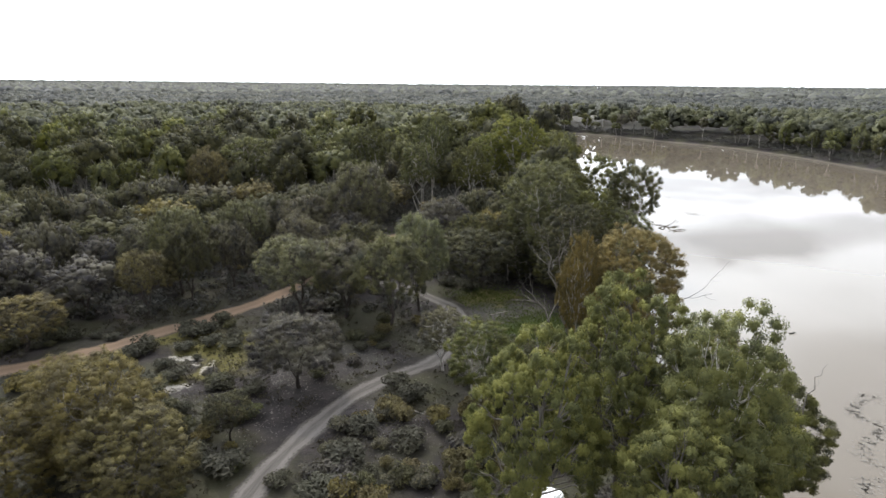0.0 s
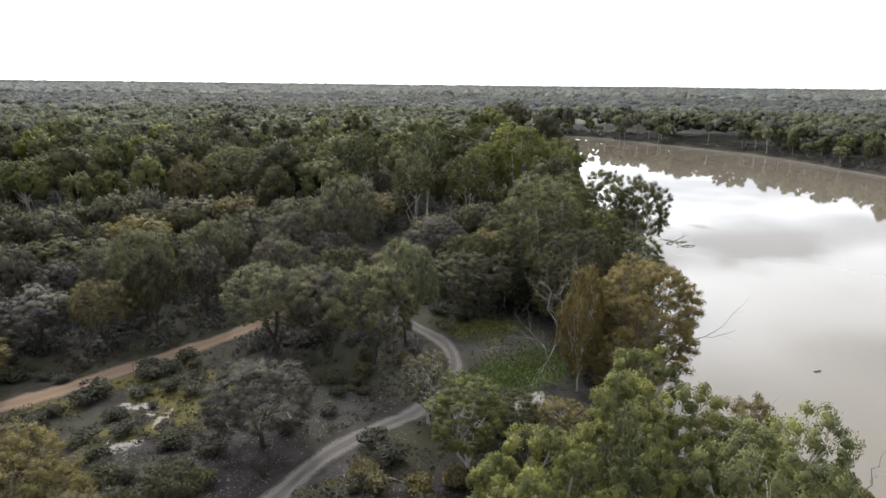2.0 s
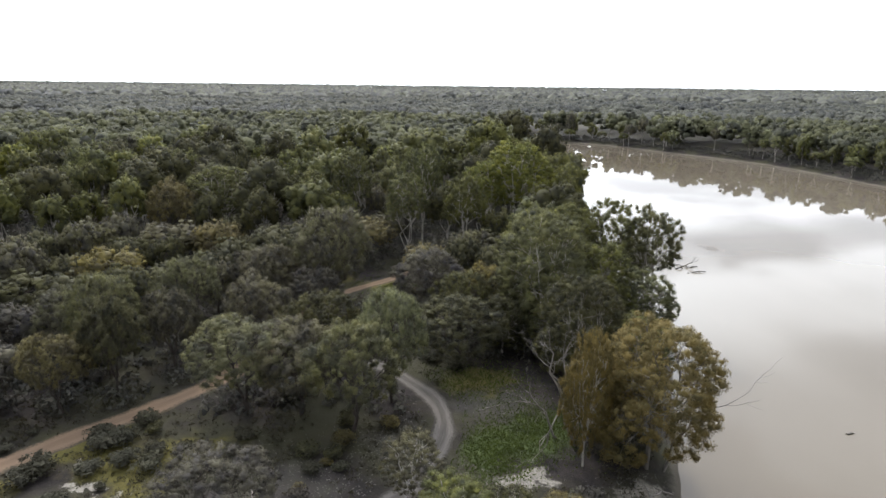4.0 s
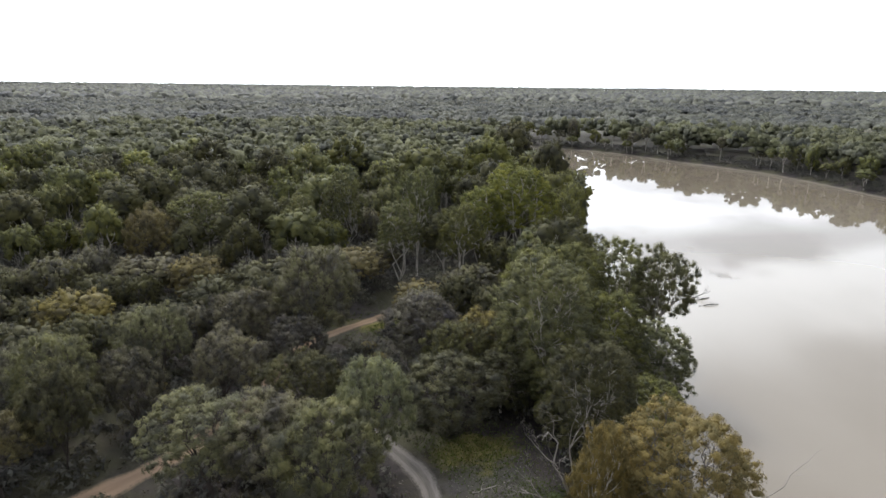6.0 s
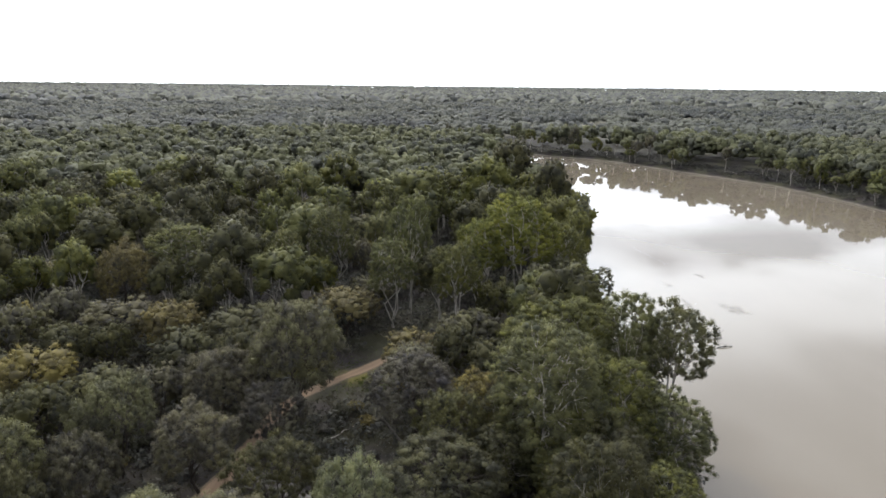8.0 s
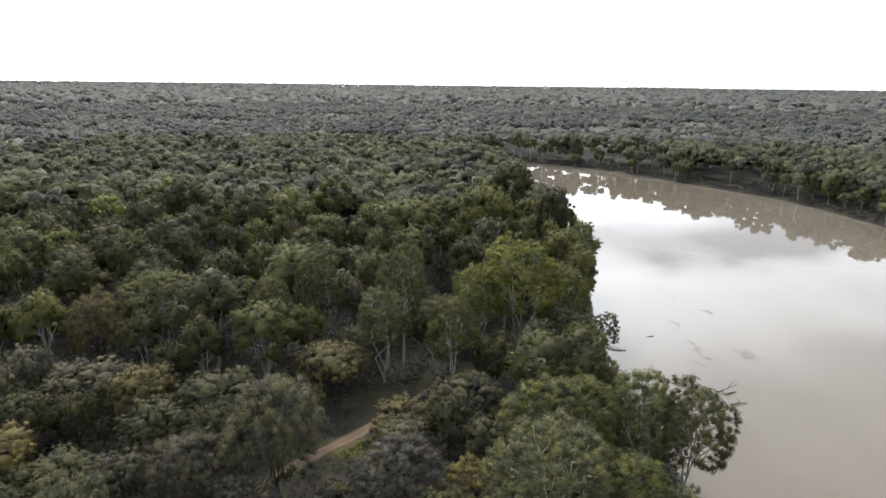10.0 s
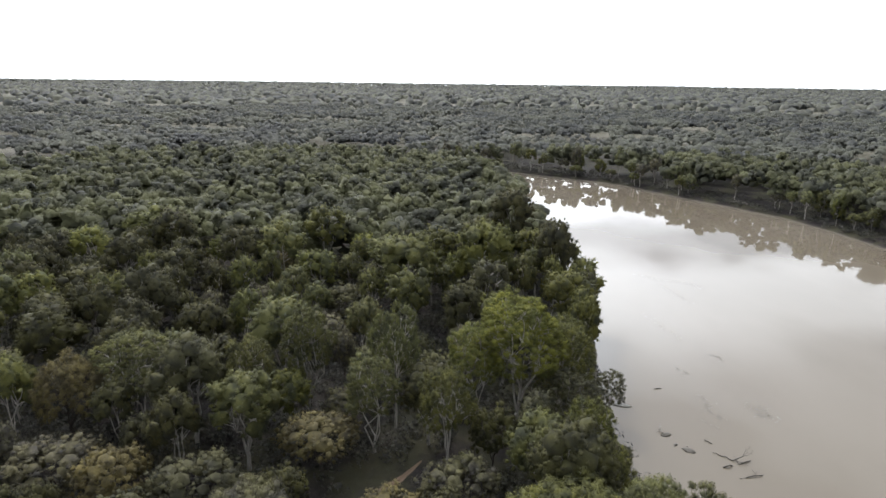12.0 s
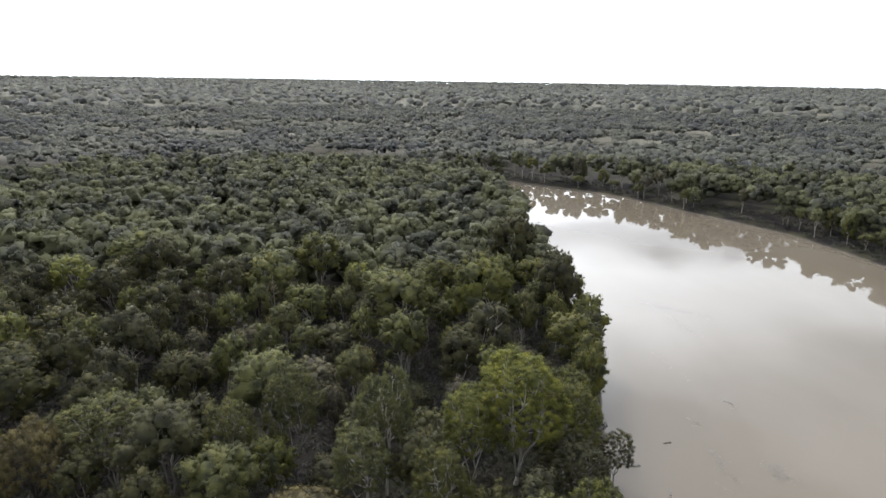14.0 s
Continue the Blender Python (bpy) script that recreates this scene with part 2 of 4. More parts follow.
DEADWOOD = rough("weathered_dead_wood", (0.10, 0.09, 0.08), (0.27, 0.245, 0.22), 1.5, 0.85, 0.4, (1, 1, 0.2))
DRIFTWOOD = rough("wet_driftwood", (0.030, 0.026, 0.021), (0.10, 0.088, 0.07), 1.2, 0.6, 0.4)
MUD = rough("wet_mud", (0.08, 0.075, 0.06), (0.17, 0.16, 0.13), 0.8, 0.5, 0.3)
GROUND = ground_material()
CLAY_ROAD = track_material("orange_clay", (0.165, 0.118, 0.082), (0.125, 0.087, 0.06), (0.055, 0.047, 0.034))
GREY_TRACK = track_material("grey_dirt", (0.130, 0.119, 0.108), (0.058, 0.052, 0.047), (0.040, 0.036, 0.031))
WATER = water_material()
LITTER = rough("pale_bark_litter", (0.08, 0.072, 0.064), (0.22, 0.205, 0.18), 3.0, 0.9, 0.2)


# ---- mesh helpers ----
class Shape:
    """Vertices and faces gathered from many small pieces."""

    def __init__(self):
        self.v, self.f3, self.f4, self.n, self.nv = [], [], [], 0, []

    def put(self, verts, faces, normals=None):
        if normals is not None:
            self.nv.append(np.asarray(normals, float))
        verts, faces = np.asarray(verts, float), np.asarray(faces, int)
        self.v.append(verts)
        (self.f3 if faces.shape[1] == 3 else self.f4).append(faces + self.n)
        self.n += len(verts)

    def mesh(self, name, mats, smooth=False):
        me = bpy.data.meshes.new(name)
        v = np.concatenate(self.v)
        f3 = np.concatenate(self.f3) if self.f3 else np.zeros((0, 3), int)
        f4 = np.concatenate(self.f4) if self.f4 else np.zeros((0, 4), int)
        me.vertices.add(len(v))
        me.vertices.foreach_set("co", v.astype(np.float32).ravel())
        me.loops.add(f3.size + f4.size)
        me.loops.foreach_set("vertex_index", np.concatenate([f3.ravel(), f4.ravel()]).astype(np.int32))
        me.polygons.add(len(f3) + len(f4))
        sizes = np.concatenate([np.full(len(f3), 3), np.full(len(f4), 4)])
        me.polygons.foreach_set("loop_start", np.concatenate([[0], np.cumsum(sizes)[:-1]]).astype(np.int32))
        me.polygons.foreach_set("use_smooth", np.full(len(sizes), smooth))
        me.update(calc_edges=True)
        for m in mats:
            me.materials.append(m)
        if self.nv:
            soft = me.attributes.new("custom_normal", "FLOAT_VECTOR", "POINT")
            soft.data.foreach_set("vector", unit(np.concatenate(self.nv)).astype(np.float32).ravel())
            me.update()
        return me


def tube(shape, points, radii, sides=6, cap=True):
    """A tapered limb along points."""
    p, r = np.asarray(points, float), np.asarray(radii, float)
    d = np.gradient(p, axis=0)
    d /= np.linalg.norm(d, axis=1)[:, None] + 1e-9
    a = np.cross(d, np.where(np.abs(d[:, 2:3]) > 0.9, (1.0, 0.0, 0.0), (0.0, 0.0, 1.0)))
    a /= np.linalg.norm(a, axis=1)[:, None] + 1e-9
    b = np.cross(d, a)
    w = np.arange(sides) * 2 * np.pi / sides
    ring = p[:, None] + r[:, None, None] * (np.cos(w)[None, :, None] * a[:, None] + np.sin(w)[None, :, None] * b[:, None])
    k, m = len(p), sides
    i, j = np.meshgrid(np.arange(k - 1), np.arange(m), indexing="ij")
    q = np.stack([i * m + j, i * m + (j + 1) % m, (i + 1) * m + (j + 1) % m, (i + 1) * m + j], -1).reshape(-1, 4)
    shape.put(ring.reshape(-1, 3), q)
    if cap:
        tip = np.concatenate([ring[-1], p[-1:] + d[-1:] * r[-1]])
        shape.put(tip, [(n, (n + 1) % m, m) for n in range(m)])


def bent(rng, a, b, n=4, wild=0.08):
    """A crooked line from a to b."""
    a, b = np.asarray(a, float), np.asarray(b, float)
    s = np.linspace(0, 1, n)[:, None]
    p = a + (b - a) * s
    p[1:-1] += rng.normal(0, wild * np.linalg.norm(b - a), (n - 2, 3))
    return p


def icosphere(level):
    bm = bmesh.new()
    bmesh.ops.create_icosphere(bm, subdivisions=level, radius=1)
    v = np.array([q.co[:] for q in bm.verts])
    f = np.array([[q.index for q in face.verts] for face in bm.faces])
    bm.free()
    return v, f


ICO1, ICO2 = icosphere(1), icosphere(2)
DOME = (ICO1[0], ICO1[1][ICO1[0][ICO1[1]][:, :, 2].mean(1) > -0.5])


def unit(v):
    return v / (np.linalg.norm(v, axis=-1, keepdims=True) + 1e-9)


def leaves(shape, rng, centre, size, count, length, width, droop=0.4, jitter=0.4, low=-0.6, out=None):
    """Leaf sprays over a clump: small pointed blades that face outward, softly rounded in shading; out: the way out of the whole crown."""
    way = np.zeros(3) if out is None else np.asarray(out)
    d = unit(rng.normal(size=(count, 3)) + 0.3 * way)
    d[:, 2] = np.where(d[:, 2] < low, -d[:, 2], d[:, 2])
    p = centre + d * rng.uniform(0.72, 1.1, (count, 1)) * size
    round_n = unit(d + 0.35 * way + (0, 0, 0.1))
    nrm = unit(round_n + rng.normal(0, jitter, (count, 3)))
    t = rng.normal(size=(count, 3)) + (0, 0, -droop)
    t = unit(t - (t * nrm).sum(1, keepdims=True) * nrm)
    s = np.cross(nrm, t)
    k = rng.uniform(0.6, 1.4, (count, 1))
    q = np.stack([p - t * length * k * 0.4 - s * width * k * 0.5, p + t * length * k * 0.6, p - t * length * k * 0.4 + s * width * k * 0.5], 1)
    soft = unit(round_n + rng.normal(0, 0.16, (count, 3)))
    shape.put(q.reshape(-1, 3), np.arange(count * 3).reshape(-1, 3), np.repeat(soft, 3, 0))


def core(shape, rng, centre, size, ball, out, rough_by=0.10):
    """The dense inside of a leafy lobe: an uneven lump that the sprays stand out from."""
    d, faces = ball
    swell = 1 + rough_by * np.sin(d @ rng.normal(0, 3.5, (3, 3)) + rng.uniform(0, 6, 3)).sum(1, keepdims=True) * 0.6 + rng.normal(0, 0.04, (len(d), 1))
    shape.put(centre + d * size * swell, faces, unit(0.7 * d + 0.6 * out + rng.normal(0, 0.12, d.shape)))


def billow(shape, rng, centre, size, flat, out, tufts, count, leaf, others, radii, gaps, droop, loose, crisp):
    """The leaf sprays of one lobe: small tufts that merge into a rounded heap, with nothing where it dips into its neighbours."""
    e = around(tufts, rng.uniform(0, 6.28))
    e = unit(e + rng.normal(0, 0.12, e.shape))
    e = e[(e @ out > -0.35) & (e[:, 2] > -0.75) & (rng.random(len(e)) > gaps)]
    if not len(e):
        return
    squash = np.array([1, 1, flat])
    heart = centre + e * squash * size * rng.uniform(0.76, 1.12, (len(e), 1))
    k = rng.integers(0, len(e), count)
    girth = size * rng.uniform(0.24, 0.42, len(e)) * loose
    d = unit(rng.normal(size=(count, 3)) + 0.7 * e[k])
    p = heart[k] + d * girth[k][:, None] * rng.uniform(0.52, 1.15, (count, 1)) * np.array([1, 1, 0.85])
    inside, buried = np.zeros(count, bool), np.zeros(len(e), bool)
    for c, r in zip(others, radii):
        inside |= np.linalg.norm((p - c) / squash, axis=1) < 0.82 * r
        buried |= np.linalg.norm((heart - c) / squash, axis=1) < 0.85 * r
    ball, faces = ICO1
    lump = heart[~buried][:, None] + ball * (girth[~buried] * (0.62 - 0.14 * crisp))[:, None, None] * rng.normal(1, 0.16, (int((~buried).sum()), len(ball), 1)) * np.array([1, 1, 0.85])
    shade = unit(0.7 * ball + 0.35 * e[~buried][:, None] + (0.5 - 0.25 * crisp) * out + rng.normal(0, 0.15, lump.shape))
    shape.put(lump.reshape(-1, 3), (faces[None] + np.arange(len(lump))[:, None, None] * len(ball)).reshape(-1, 3), shade.reshape(-1, 3))
    p, d, k = p[~inside], d[~inside], k[~inside]
    n = len(p)
    soft = unit(0.35 * e[k] + (0.5 - 0.25 * crisp) * out + (0.55 + 0.4 * crisp) * d + (0, 0, 0.12) + rng.normal(0, 0.12 + 0.2 * crisp, (n, 3)))
    face = unit(soft + rng.normal(0, 0.4, (n, 3)))
    t = rng.normal(size=(n, 3)) + (0, 0, -droop)
    t = unit(t - (t * face).sum(1, keepdims=True) * face)
    w = np.cross(face, t) * leaf * (0.3 - 0.09 * crisp)
    long = leaf * rng.uniform(0.6, 1.4, (n, 1)) * (1 + 0.35 * crisp)
    q = np.stack([p - t * long * 0.4 - w, p + t * long * 0.6, p - t * long * 0.4 + w], 1)
    shape.put(q.reshape(-1, 3), np.arange(n * 3).reshape(-1, 3), np.repeat(soft, 3, 0))


def around(n, turn=0.0):
    """Directions spread evenly over a ball."""
    u = 1 - 2 * (np.arange(n) + 0.5) / n
    a = 2.39996 * np.arange(n) + turn
    w = np.sqrt(1 - u * u)
    return np.stack([w * np.cos(a), w * np.sin(a), u], 1)


# the crown's middle and depth as shares of the height, its lowest reach, its share of gaps, how flat its lobes are, the lobe's share of the crown
STYLES = {"box": (0.58, 0.40, -0.45, 0.14, 0.82, 0.29), "gum": (0.66, 0.33, -0.60, 0.08, 0.95, 0.31), "full": (0.53, 0.46, -0.85, 0.05, 1.0, 0.29), "slim": (0.64, 0.34, -0.75, 0.08, 1.0, 0.32),
          "high": (0.65, 0.34, -0.60, 0.10, 0.98, 0.27), "leafy": (0.52, 0.47, -0.9, 0.06, 1.0, 0.27), "airy": (0.62, 0.37, -0.7, 0.12, 0.95, 0.25)}


def tree_meshes(seed, H, R, style, lobes, tufts, count, leaf, fill, sides=5, ball=None, loose=1.0):
    """The two meshes of a tree: its wood, and its crown of billowing lobes, each a heap of leaf tufts."""
    rng = np.random.default_rng(seed)
    wood, crown = Shape(), Shape()
    mid, tall, low, gaps, flat, share = STYLES[style]
    heart = np.array([0, 0, H * mid])
    size = share * R
    axes = np.array([R, R, H * tall]) - size * np.array([0.95, 0.95, 0.8])
    r0 = H * {"box": 0.022, "gum": 0.016, "high": 0.0125}.get(style, 0.013)
    fork = np.array([*rng.normal(0, 0.02 * H, 2), H * {"box": 0.17, "gum": 0.24, "high": 0.06}.get(style, 0.22)])
    tube(wood, np.vstack([(0, 0, -0.3), bent(rng, (0, 0, 0.25), fork, 4, 0.03)]), np.linspace(r0 * 1.35, r0 * 0.85, 5), 7, False)
    stems = []
    for k in range(4):
        a = 2 * np.pi * k / 4 + rng.uniform(-0.5, 0.5)
        spread = R * (0.5 if style == "high" else 0.34)
        e = np.array([spread * np.cos(a), spread * np.sin(a), H * (mid + 0.06)])
        line = bent(rng, fork * rng.uniform(0.75, 1.0), e, 5, 0.05)
        tube(wood, line, np.linspace(r0 * 0.6, r0 * 0.26, 5), sides + 1)
        stems.append(line)
    # where the lobes sit
    u = low + (0.96 - low) * ((np.arange(lobes) + 0.5) / lobes) ** 0.85
    a = 2.39996 * np.arange(lobes) + rng.uniform(-0.45, 0.45, lobes)
    w = np.sqrt(1 - u * u)
    way = np.stack([w * np.cos(a), w * np.sin(a), u], 1)
    reach = rng.uniform(0.72, 1.18, (lobes, 1))
    if style == "box":
        reach[:, 0] *= 1.0 + 0.2 * np.minimum(u, 0)
    middle = heart + way * axes * reach
    big = size * rng.uniform(0.72, 1.25, lobes)
    squash = np.array([1, 1, flat])
    for k in range(lobes):
        c, q = middle[k], big[k]
        outward = unit(way[k] / axes * R)
        line = min(stems, key=lambda l: np.linalg.norm(l[-1] - c))
        start = line[2] if c[2] < line[-1][2] else line[-1]
        limb = bent(rng, start, c, 4, 0.07)
        tube(wood, limb, np.linspace(r0 * 0.32, r0 * 0.12, 4), sides)
        if ball is not None:
            core(crown, rng, c, squash * q * (0.62 if style in ("box", "leafy") else 0.72), ball, outward)
        rest = [j for j in range(lobes) if j != k and np.linalg.norm(middle[j] - c) < 1.3 * (big[j] + q)]
        billow(crown, rng, c, q, flat, outward, tufts, int(count * (q / size) ** 2), leaf, middle[rest], big[rest], gaps, 0.5 if style == "box" else 1.2, loose, 0.9 if sides > 3 else 0.5)
        if sides > 3:
            for e in unit(rng.normal(size=(3, 3)) + outward):
                tube(wood, bent(rng, limb[2], c + e * squash * q * 0.9, 3, 0.08), np.array([0.13, 0.09, 0.04]) * r0, 3)
    if fill:
        leaves(crown, rng, heart, axes * 0.6, fill, leaf * 2.0, leaf * 1.2, 0.3, 0.5, low)
    v = np.concatenate(crown.v)
    bark = BARK_DARK if style == "box" else BARK_GREY if style in ("airy", "leafy") else BARK_PALE
    return (wood.mesh("trunk", [bark], True), crown.mesh("crown", [BOX if style == "box" else GUM], True),
            float(np.percentile(v[:, 2], 99.7)), float(np.percentile(np.hypot(v[:, 0], v[:, 1]), 97)))


def thing(name, at, turn=0.0, scale=(1, 1, 1), label="", category="", group="", kind=""):
    ob = new(name)
    ob.empty_display_size = 0.3
    ob.matrix_basis = Matrix.LocRotScale(Vector(at), Euler((0, 0, turn)), Vector(scale))
    return tagged(ob, label, category, group, kind)


def piece(name, me, parent, mat=None, label=""):
    """Links a mesh as one part under a thing; mat replaces its material on this object alone."""
    ob = new(name, me)
    ob.parent = parent
    if mat:
        ob.material_slots[0].link = "OBJECT"
        ob.material_slots[0].material = mat
    return tagged(ob, label)


# ---- the lie of the land ----
LEFT_BANK = [(16, -400), (20, -120), (22, 0), (23.5, 38), (25.5, 58), (29.4, 67), (33, 78), (39, 94), (44, 110), (44, 130), (42, 146), (42, 158),
             (46, 175), (50, 192), (53, 215), (56, 250), (58, 300), (60, 350), (58, 400), (50, 440), (34, 466), (0, 482), (-60, 492), (-170, 500)]
RIGHT_BANK = [(-170, 516), (-60, 512), (0, 507), (38, 501), (66, 493), (100, 467), (126, 446), (140, 425), (150, 402), (168, 373), (184, 343), (190, 317), (193, 291),
              (197, 250), (205, 200), (214, 120), (220, 0), (224, -400)]
RIVER = np.array(LEFT_BANK + RIGHT_BANK, float)


def line_distance(px, py, line):
    """Distance from points to a polyline."""
    best = np.full(np.shape(px), 1e9)
    for (ax, ay), (bx, by) in zip(line[:-1], line[1:]):
        ux, uy = bx - ax, by - ay
        s = np.clip(((px - ax) * ux + (py - ay) * uy) / (ux * ux + uy * uy), 0, 1)
        best = np.minimum(best, np.hypot(px - ax - s * ux, py - ay - s * uy))
    return best


def river_distance(px, py):
    """Distance to the water's edge: above 0 on land, below 0 in the river."""
    px, py = np.asarray(px, float), np.asarray(py, float)
    d = line_distance(px, py, list(RIVER) + [RIVER[0]])
    inside = np.zeros(px.shape, bool)
    for (ax, ay), (bx, by) in zip(RIVER, np.roll(RIVER, -1, 0)):
        cross = ((ay > py) != (by > py)) & (px < (bx - ax) * (py - ay) / (by - ay + 1e-12) + ax)
        inside ^= cross
    return np.where(inside, -d, d)


def smooth_line(points, step=1.0):
    """A rounded way through points, at even steps."""
    p = np.array(points, float)
    p = np.vstack([2 * p[0] - p[1], p, 2 * p[-1] - p[-2]])
    outp = []
    for a, b, c, d in zip(p[:-3], p[1:-2], p[2:-1], p[3:]):
        n = max(2, int(np.linalg.norm(c - b) / step))
        s = (np.arange(n) / n)[:, None]
        outp.append(0.5 * (2 * b + (c - a) * s + (2 * a - 5 * b + 4 * c - d) * s ** 2 + (3 * b - a - 3 * c + d) * s ** 3))
    return np.vstack(outp + [p[-2:-1]])


ROAD = smooth_line([(-130, 12), (-90, 36), (-62, 52), (-47, 60.5), (-40, 65.5), (-34.5, 71.5), (-26.5, 80), (-21, 89), (-18, 100), (-16, 112), (-11, 119.5), (-4, 126.5), (3.5, 136), (7, 141)])
TRACK = smooth_line([(-22, -10), (-18, 20), (-14.5, 37.5), (-12, 45), (-8.2, 52.8), (-4.2, 57.3), (0.6, 61.3), (3.2, 66), (4.9, 71.5), (4.9, 76), (3.6, 80), (0.8, 84), (-2, 87.5), (-8, 92), (-13, 95.5), (-18, 98)])


def lumps(px, py):
    return 0.22 * np.sin(px * 0.21 + 1.3 * np.sin(py * 0.13)) * np.sin(py * 0.17 + 0.9 * np.sin(px * 0.11)) + 0.1 * np.sin(px * 0.53 + py * 0.31)


def ground_height(px, py):
    px, py = np.asarray(px, float), np.asarray(py, float)
    d = river_distance(px, py)
    way = np.minimum(line_distance(px, py, ROAD[::4]), line_distance(px, py, TRACK[::3]))
    calm = np.clip((way - 4) / 8, 0, 1) * np.clip((d - 6) / 12, 0, 1) * np.clip((400 - np.abs(px)) / 150, 0, 1)
    land = 2.5 * (1 - np.exp(-np.maximum(d, 0) / 3.2)) + lumps(px, py) * calm
    z = np.where(d > 0, land, -2.2 * (1 - np.exp(np.minimum(d, 0) / 5)))
    far = np.hypot(px, py)
    return z + 17 * np.clip((far - 3300) / 1500, 0, 1) ** 2


def build_ground():
    xs = np.concatenate([-np.geomspace(5600, 190, 26), np.arange(-180, 262, 3.0), np.geomspace(275, 5600, 24)])
    ys = np.concatenate([-np.geomspace(1600, 100, 12), np.arange(-90, 540, 3.0), np.geomspace(552, 5600, 26)])
    gx, gy = np.meshgrid(xs, ys)
    z = ground_height(gx, gy)
    s = Shape()
    ny, nx = gx.shape
    i, j = np.meshgrid(np.arange(ny - 1), np.arange(nx - 1), indexing="ij")
    q = np.stack([i * nx + j, i * nx + j + 1, (i + 1) * nx + j + 1, (i + 1) * nx + j], -1).reshape(-1, 4)
    s.put(np.stack([gx, gy, z], -1).reshape(-1, 3), q)
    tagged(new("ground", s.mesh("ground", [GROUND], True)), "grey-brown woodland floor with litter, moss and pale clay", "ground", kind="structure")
    w = Shape()
    wx, wy = np.meshgrid(np.linspace(-175, 240, 12), np.linspace(-395, 530, 20))
    ny, nx = wx.shape
    i, j = np.meshgrid(np.arange(ny - 1), np.arange(nx - 1), indexing="ij")
    q = np.stack([i * nx + j, i * nx + j + 1, (i + 1) * nx + j + 1, (i + 1) * nx + j], -1).reshape(-1, 4)
    w.put(np.stack([wx, wy, 0 * wx], -1).reshape(-1, 3), q)
    tagged(new("water", w.mesh("water", [WATER], True)), "calm muddy brown river water that mirrors clouds", "river", kind="structure")


def build_way(name, line, width, mat, ruts, label, category):
    """A dirt way laid on the ground, with wheel ruts and ragged edges."""
    rng = np.random.default_rng(len(line))
    d = unit(np.gradient(line, axis=0))
    side = np.stack([-d[:, 1], d[:, 0]], 1)
    n, m = len(line), 13
    v = np.linspace(-0.5, 0.5, m)
    edge = 1 + 0.12 * np.sin(np.arange(n) * 0.7) + rng.normal(0, 0.06, n)
    if name == "road":
        edge *= 1 - 0.3 * np.clip((line[:, 1] - 90) / 15, 0, 1)
        edge[-10:] *= np.linspace(1.0, 0.1, 10)
    p = line[:, None] + side[:, None] * (v[None, :, None] * width * edge[:, None, None])
    dip = -ruts * np.exp(-((np.abs(v) - 0.26) / 0.09) ** 2)
    z = 2.5 + 0.055 * (1 - (2 * np.abs(v)) ** 4) + dip + rng.normal(0, 0.008, (n, m))
    s = Shape()
    i, j = np.meshgrid(np.arange(n - 1), np.arange(m - 1), indexing="ij")
    q = np.stack([i * m + j, i * m + j + 1, (i + 1) * m + j + 1, (i + 1) * m + j], -1).reshape(-1, 4)[:, ::-1]
    s.put(np.concatenate([p, np.broadcast_to(z, (n, m))[..., None]], -1).reshape(-1, 3), q)
    me = s.mesh(name, [mat], True)
    uv = me.uv_layers.new(name="UVMap")
    u = np.repeat(np.arange(n) * 1.0, m), np.tile(v + 0.5, n)
    idx = q.ravel()
    uv.data.foreach_set("uv", np.stack([u[0][idx], u[1][idx]], 1).astype(np.float32).ravel())
    tagged(new(name, me), label, category, kind="structure")


build_ground()
build_way("road", ROAD, 3.4, CLAY_ROAD, 0.012, "orange clay dirt road through the scrub", "dirt road")
build_way("track", TRACK, 2.6, GREY_TRACK, 0.035, "pale grey dirt track with two worn wheel ruts", "dirt track")


# ---- trees ----
NEAR_BOX = [tree_meshes(10 + k, 11.5, 6.0, "box", 34, 26, 1150, 0.19, 200, 5, None) for k in range(4)]
NEAR_GUM = [tree_meshes(30 + k, 20.0, 6.2, "gum", 28, 28, 1300, 0.22, 300, 5, None) for k in range(4)]
NEAR_FULL = [tree_meshes(40 + k, 19.0, 7.0, "full", 44, 28, 1150, 0.24, 500, 5, None) for k in range(3)]
NEAR_SLIM = [tree_meshes(50 + k, 14.0, 4.2, "slim", 22, 20, 900, 0.18, 40, 5, None, 1.05) for k in range(3)]
NEAR_HIGH = [tree_meshes(56 + k, 23.0, 6.2, "high", 36, 26, 1050, 0.23, 200, 5, None) for k in range(3)]
FINE_GUM = [tree_meshes(60 + k, 20.0, 5.0, "airy", 42, 20, 1700, 0.18, 300, 5, None, 1.0) for k in range(3)]
FINE_LEAFY = [tree_meshes(67 + k, 17.0, 6.2, "leafy", 46, 22, 1150, 0.20, 400, 5, None) for k in range(2)]
FINE_OPEN = tree_meshes(65, 20.0, 4.6, "slim", 28, 20, 1700, 0.175, 100, 5, None, 1.1)
COARSE_GUM = [tree_meshes(95 + k, 20.0, 6.2, "gum", 20, 14, 110, 0.36, 20, 3, ICO1) for k in range(4)]
MID_FULL = [tree_meshes(80 + k, 16.0, 6.2, "full", 24, 15, 140, 0.34, 20, 3, ICO1) for k in range(3)]
MID_BOX = [tree_meshes(70 + k, 11.5, 6.0, "box", 26, 18, 230, 0.25, 20, 3, ICO1) for k in range(5)]
MID_GUM = [tree_meshes(90 + k, 20.0, 6.2, "gum", 22, 18, 260, 0.27, 20, 3, ICO2) for k in range(5)]
placed = []
BOX_SAYS = "grey-green box tree with a rounded clumped crown and dark forked trunk"
GUM_SAYS = "tall green river gum with a billowing crown and pale smooth limbs"


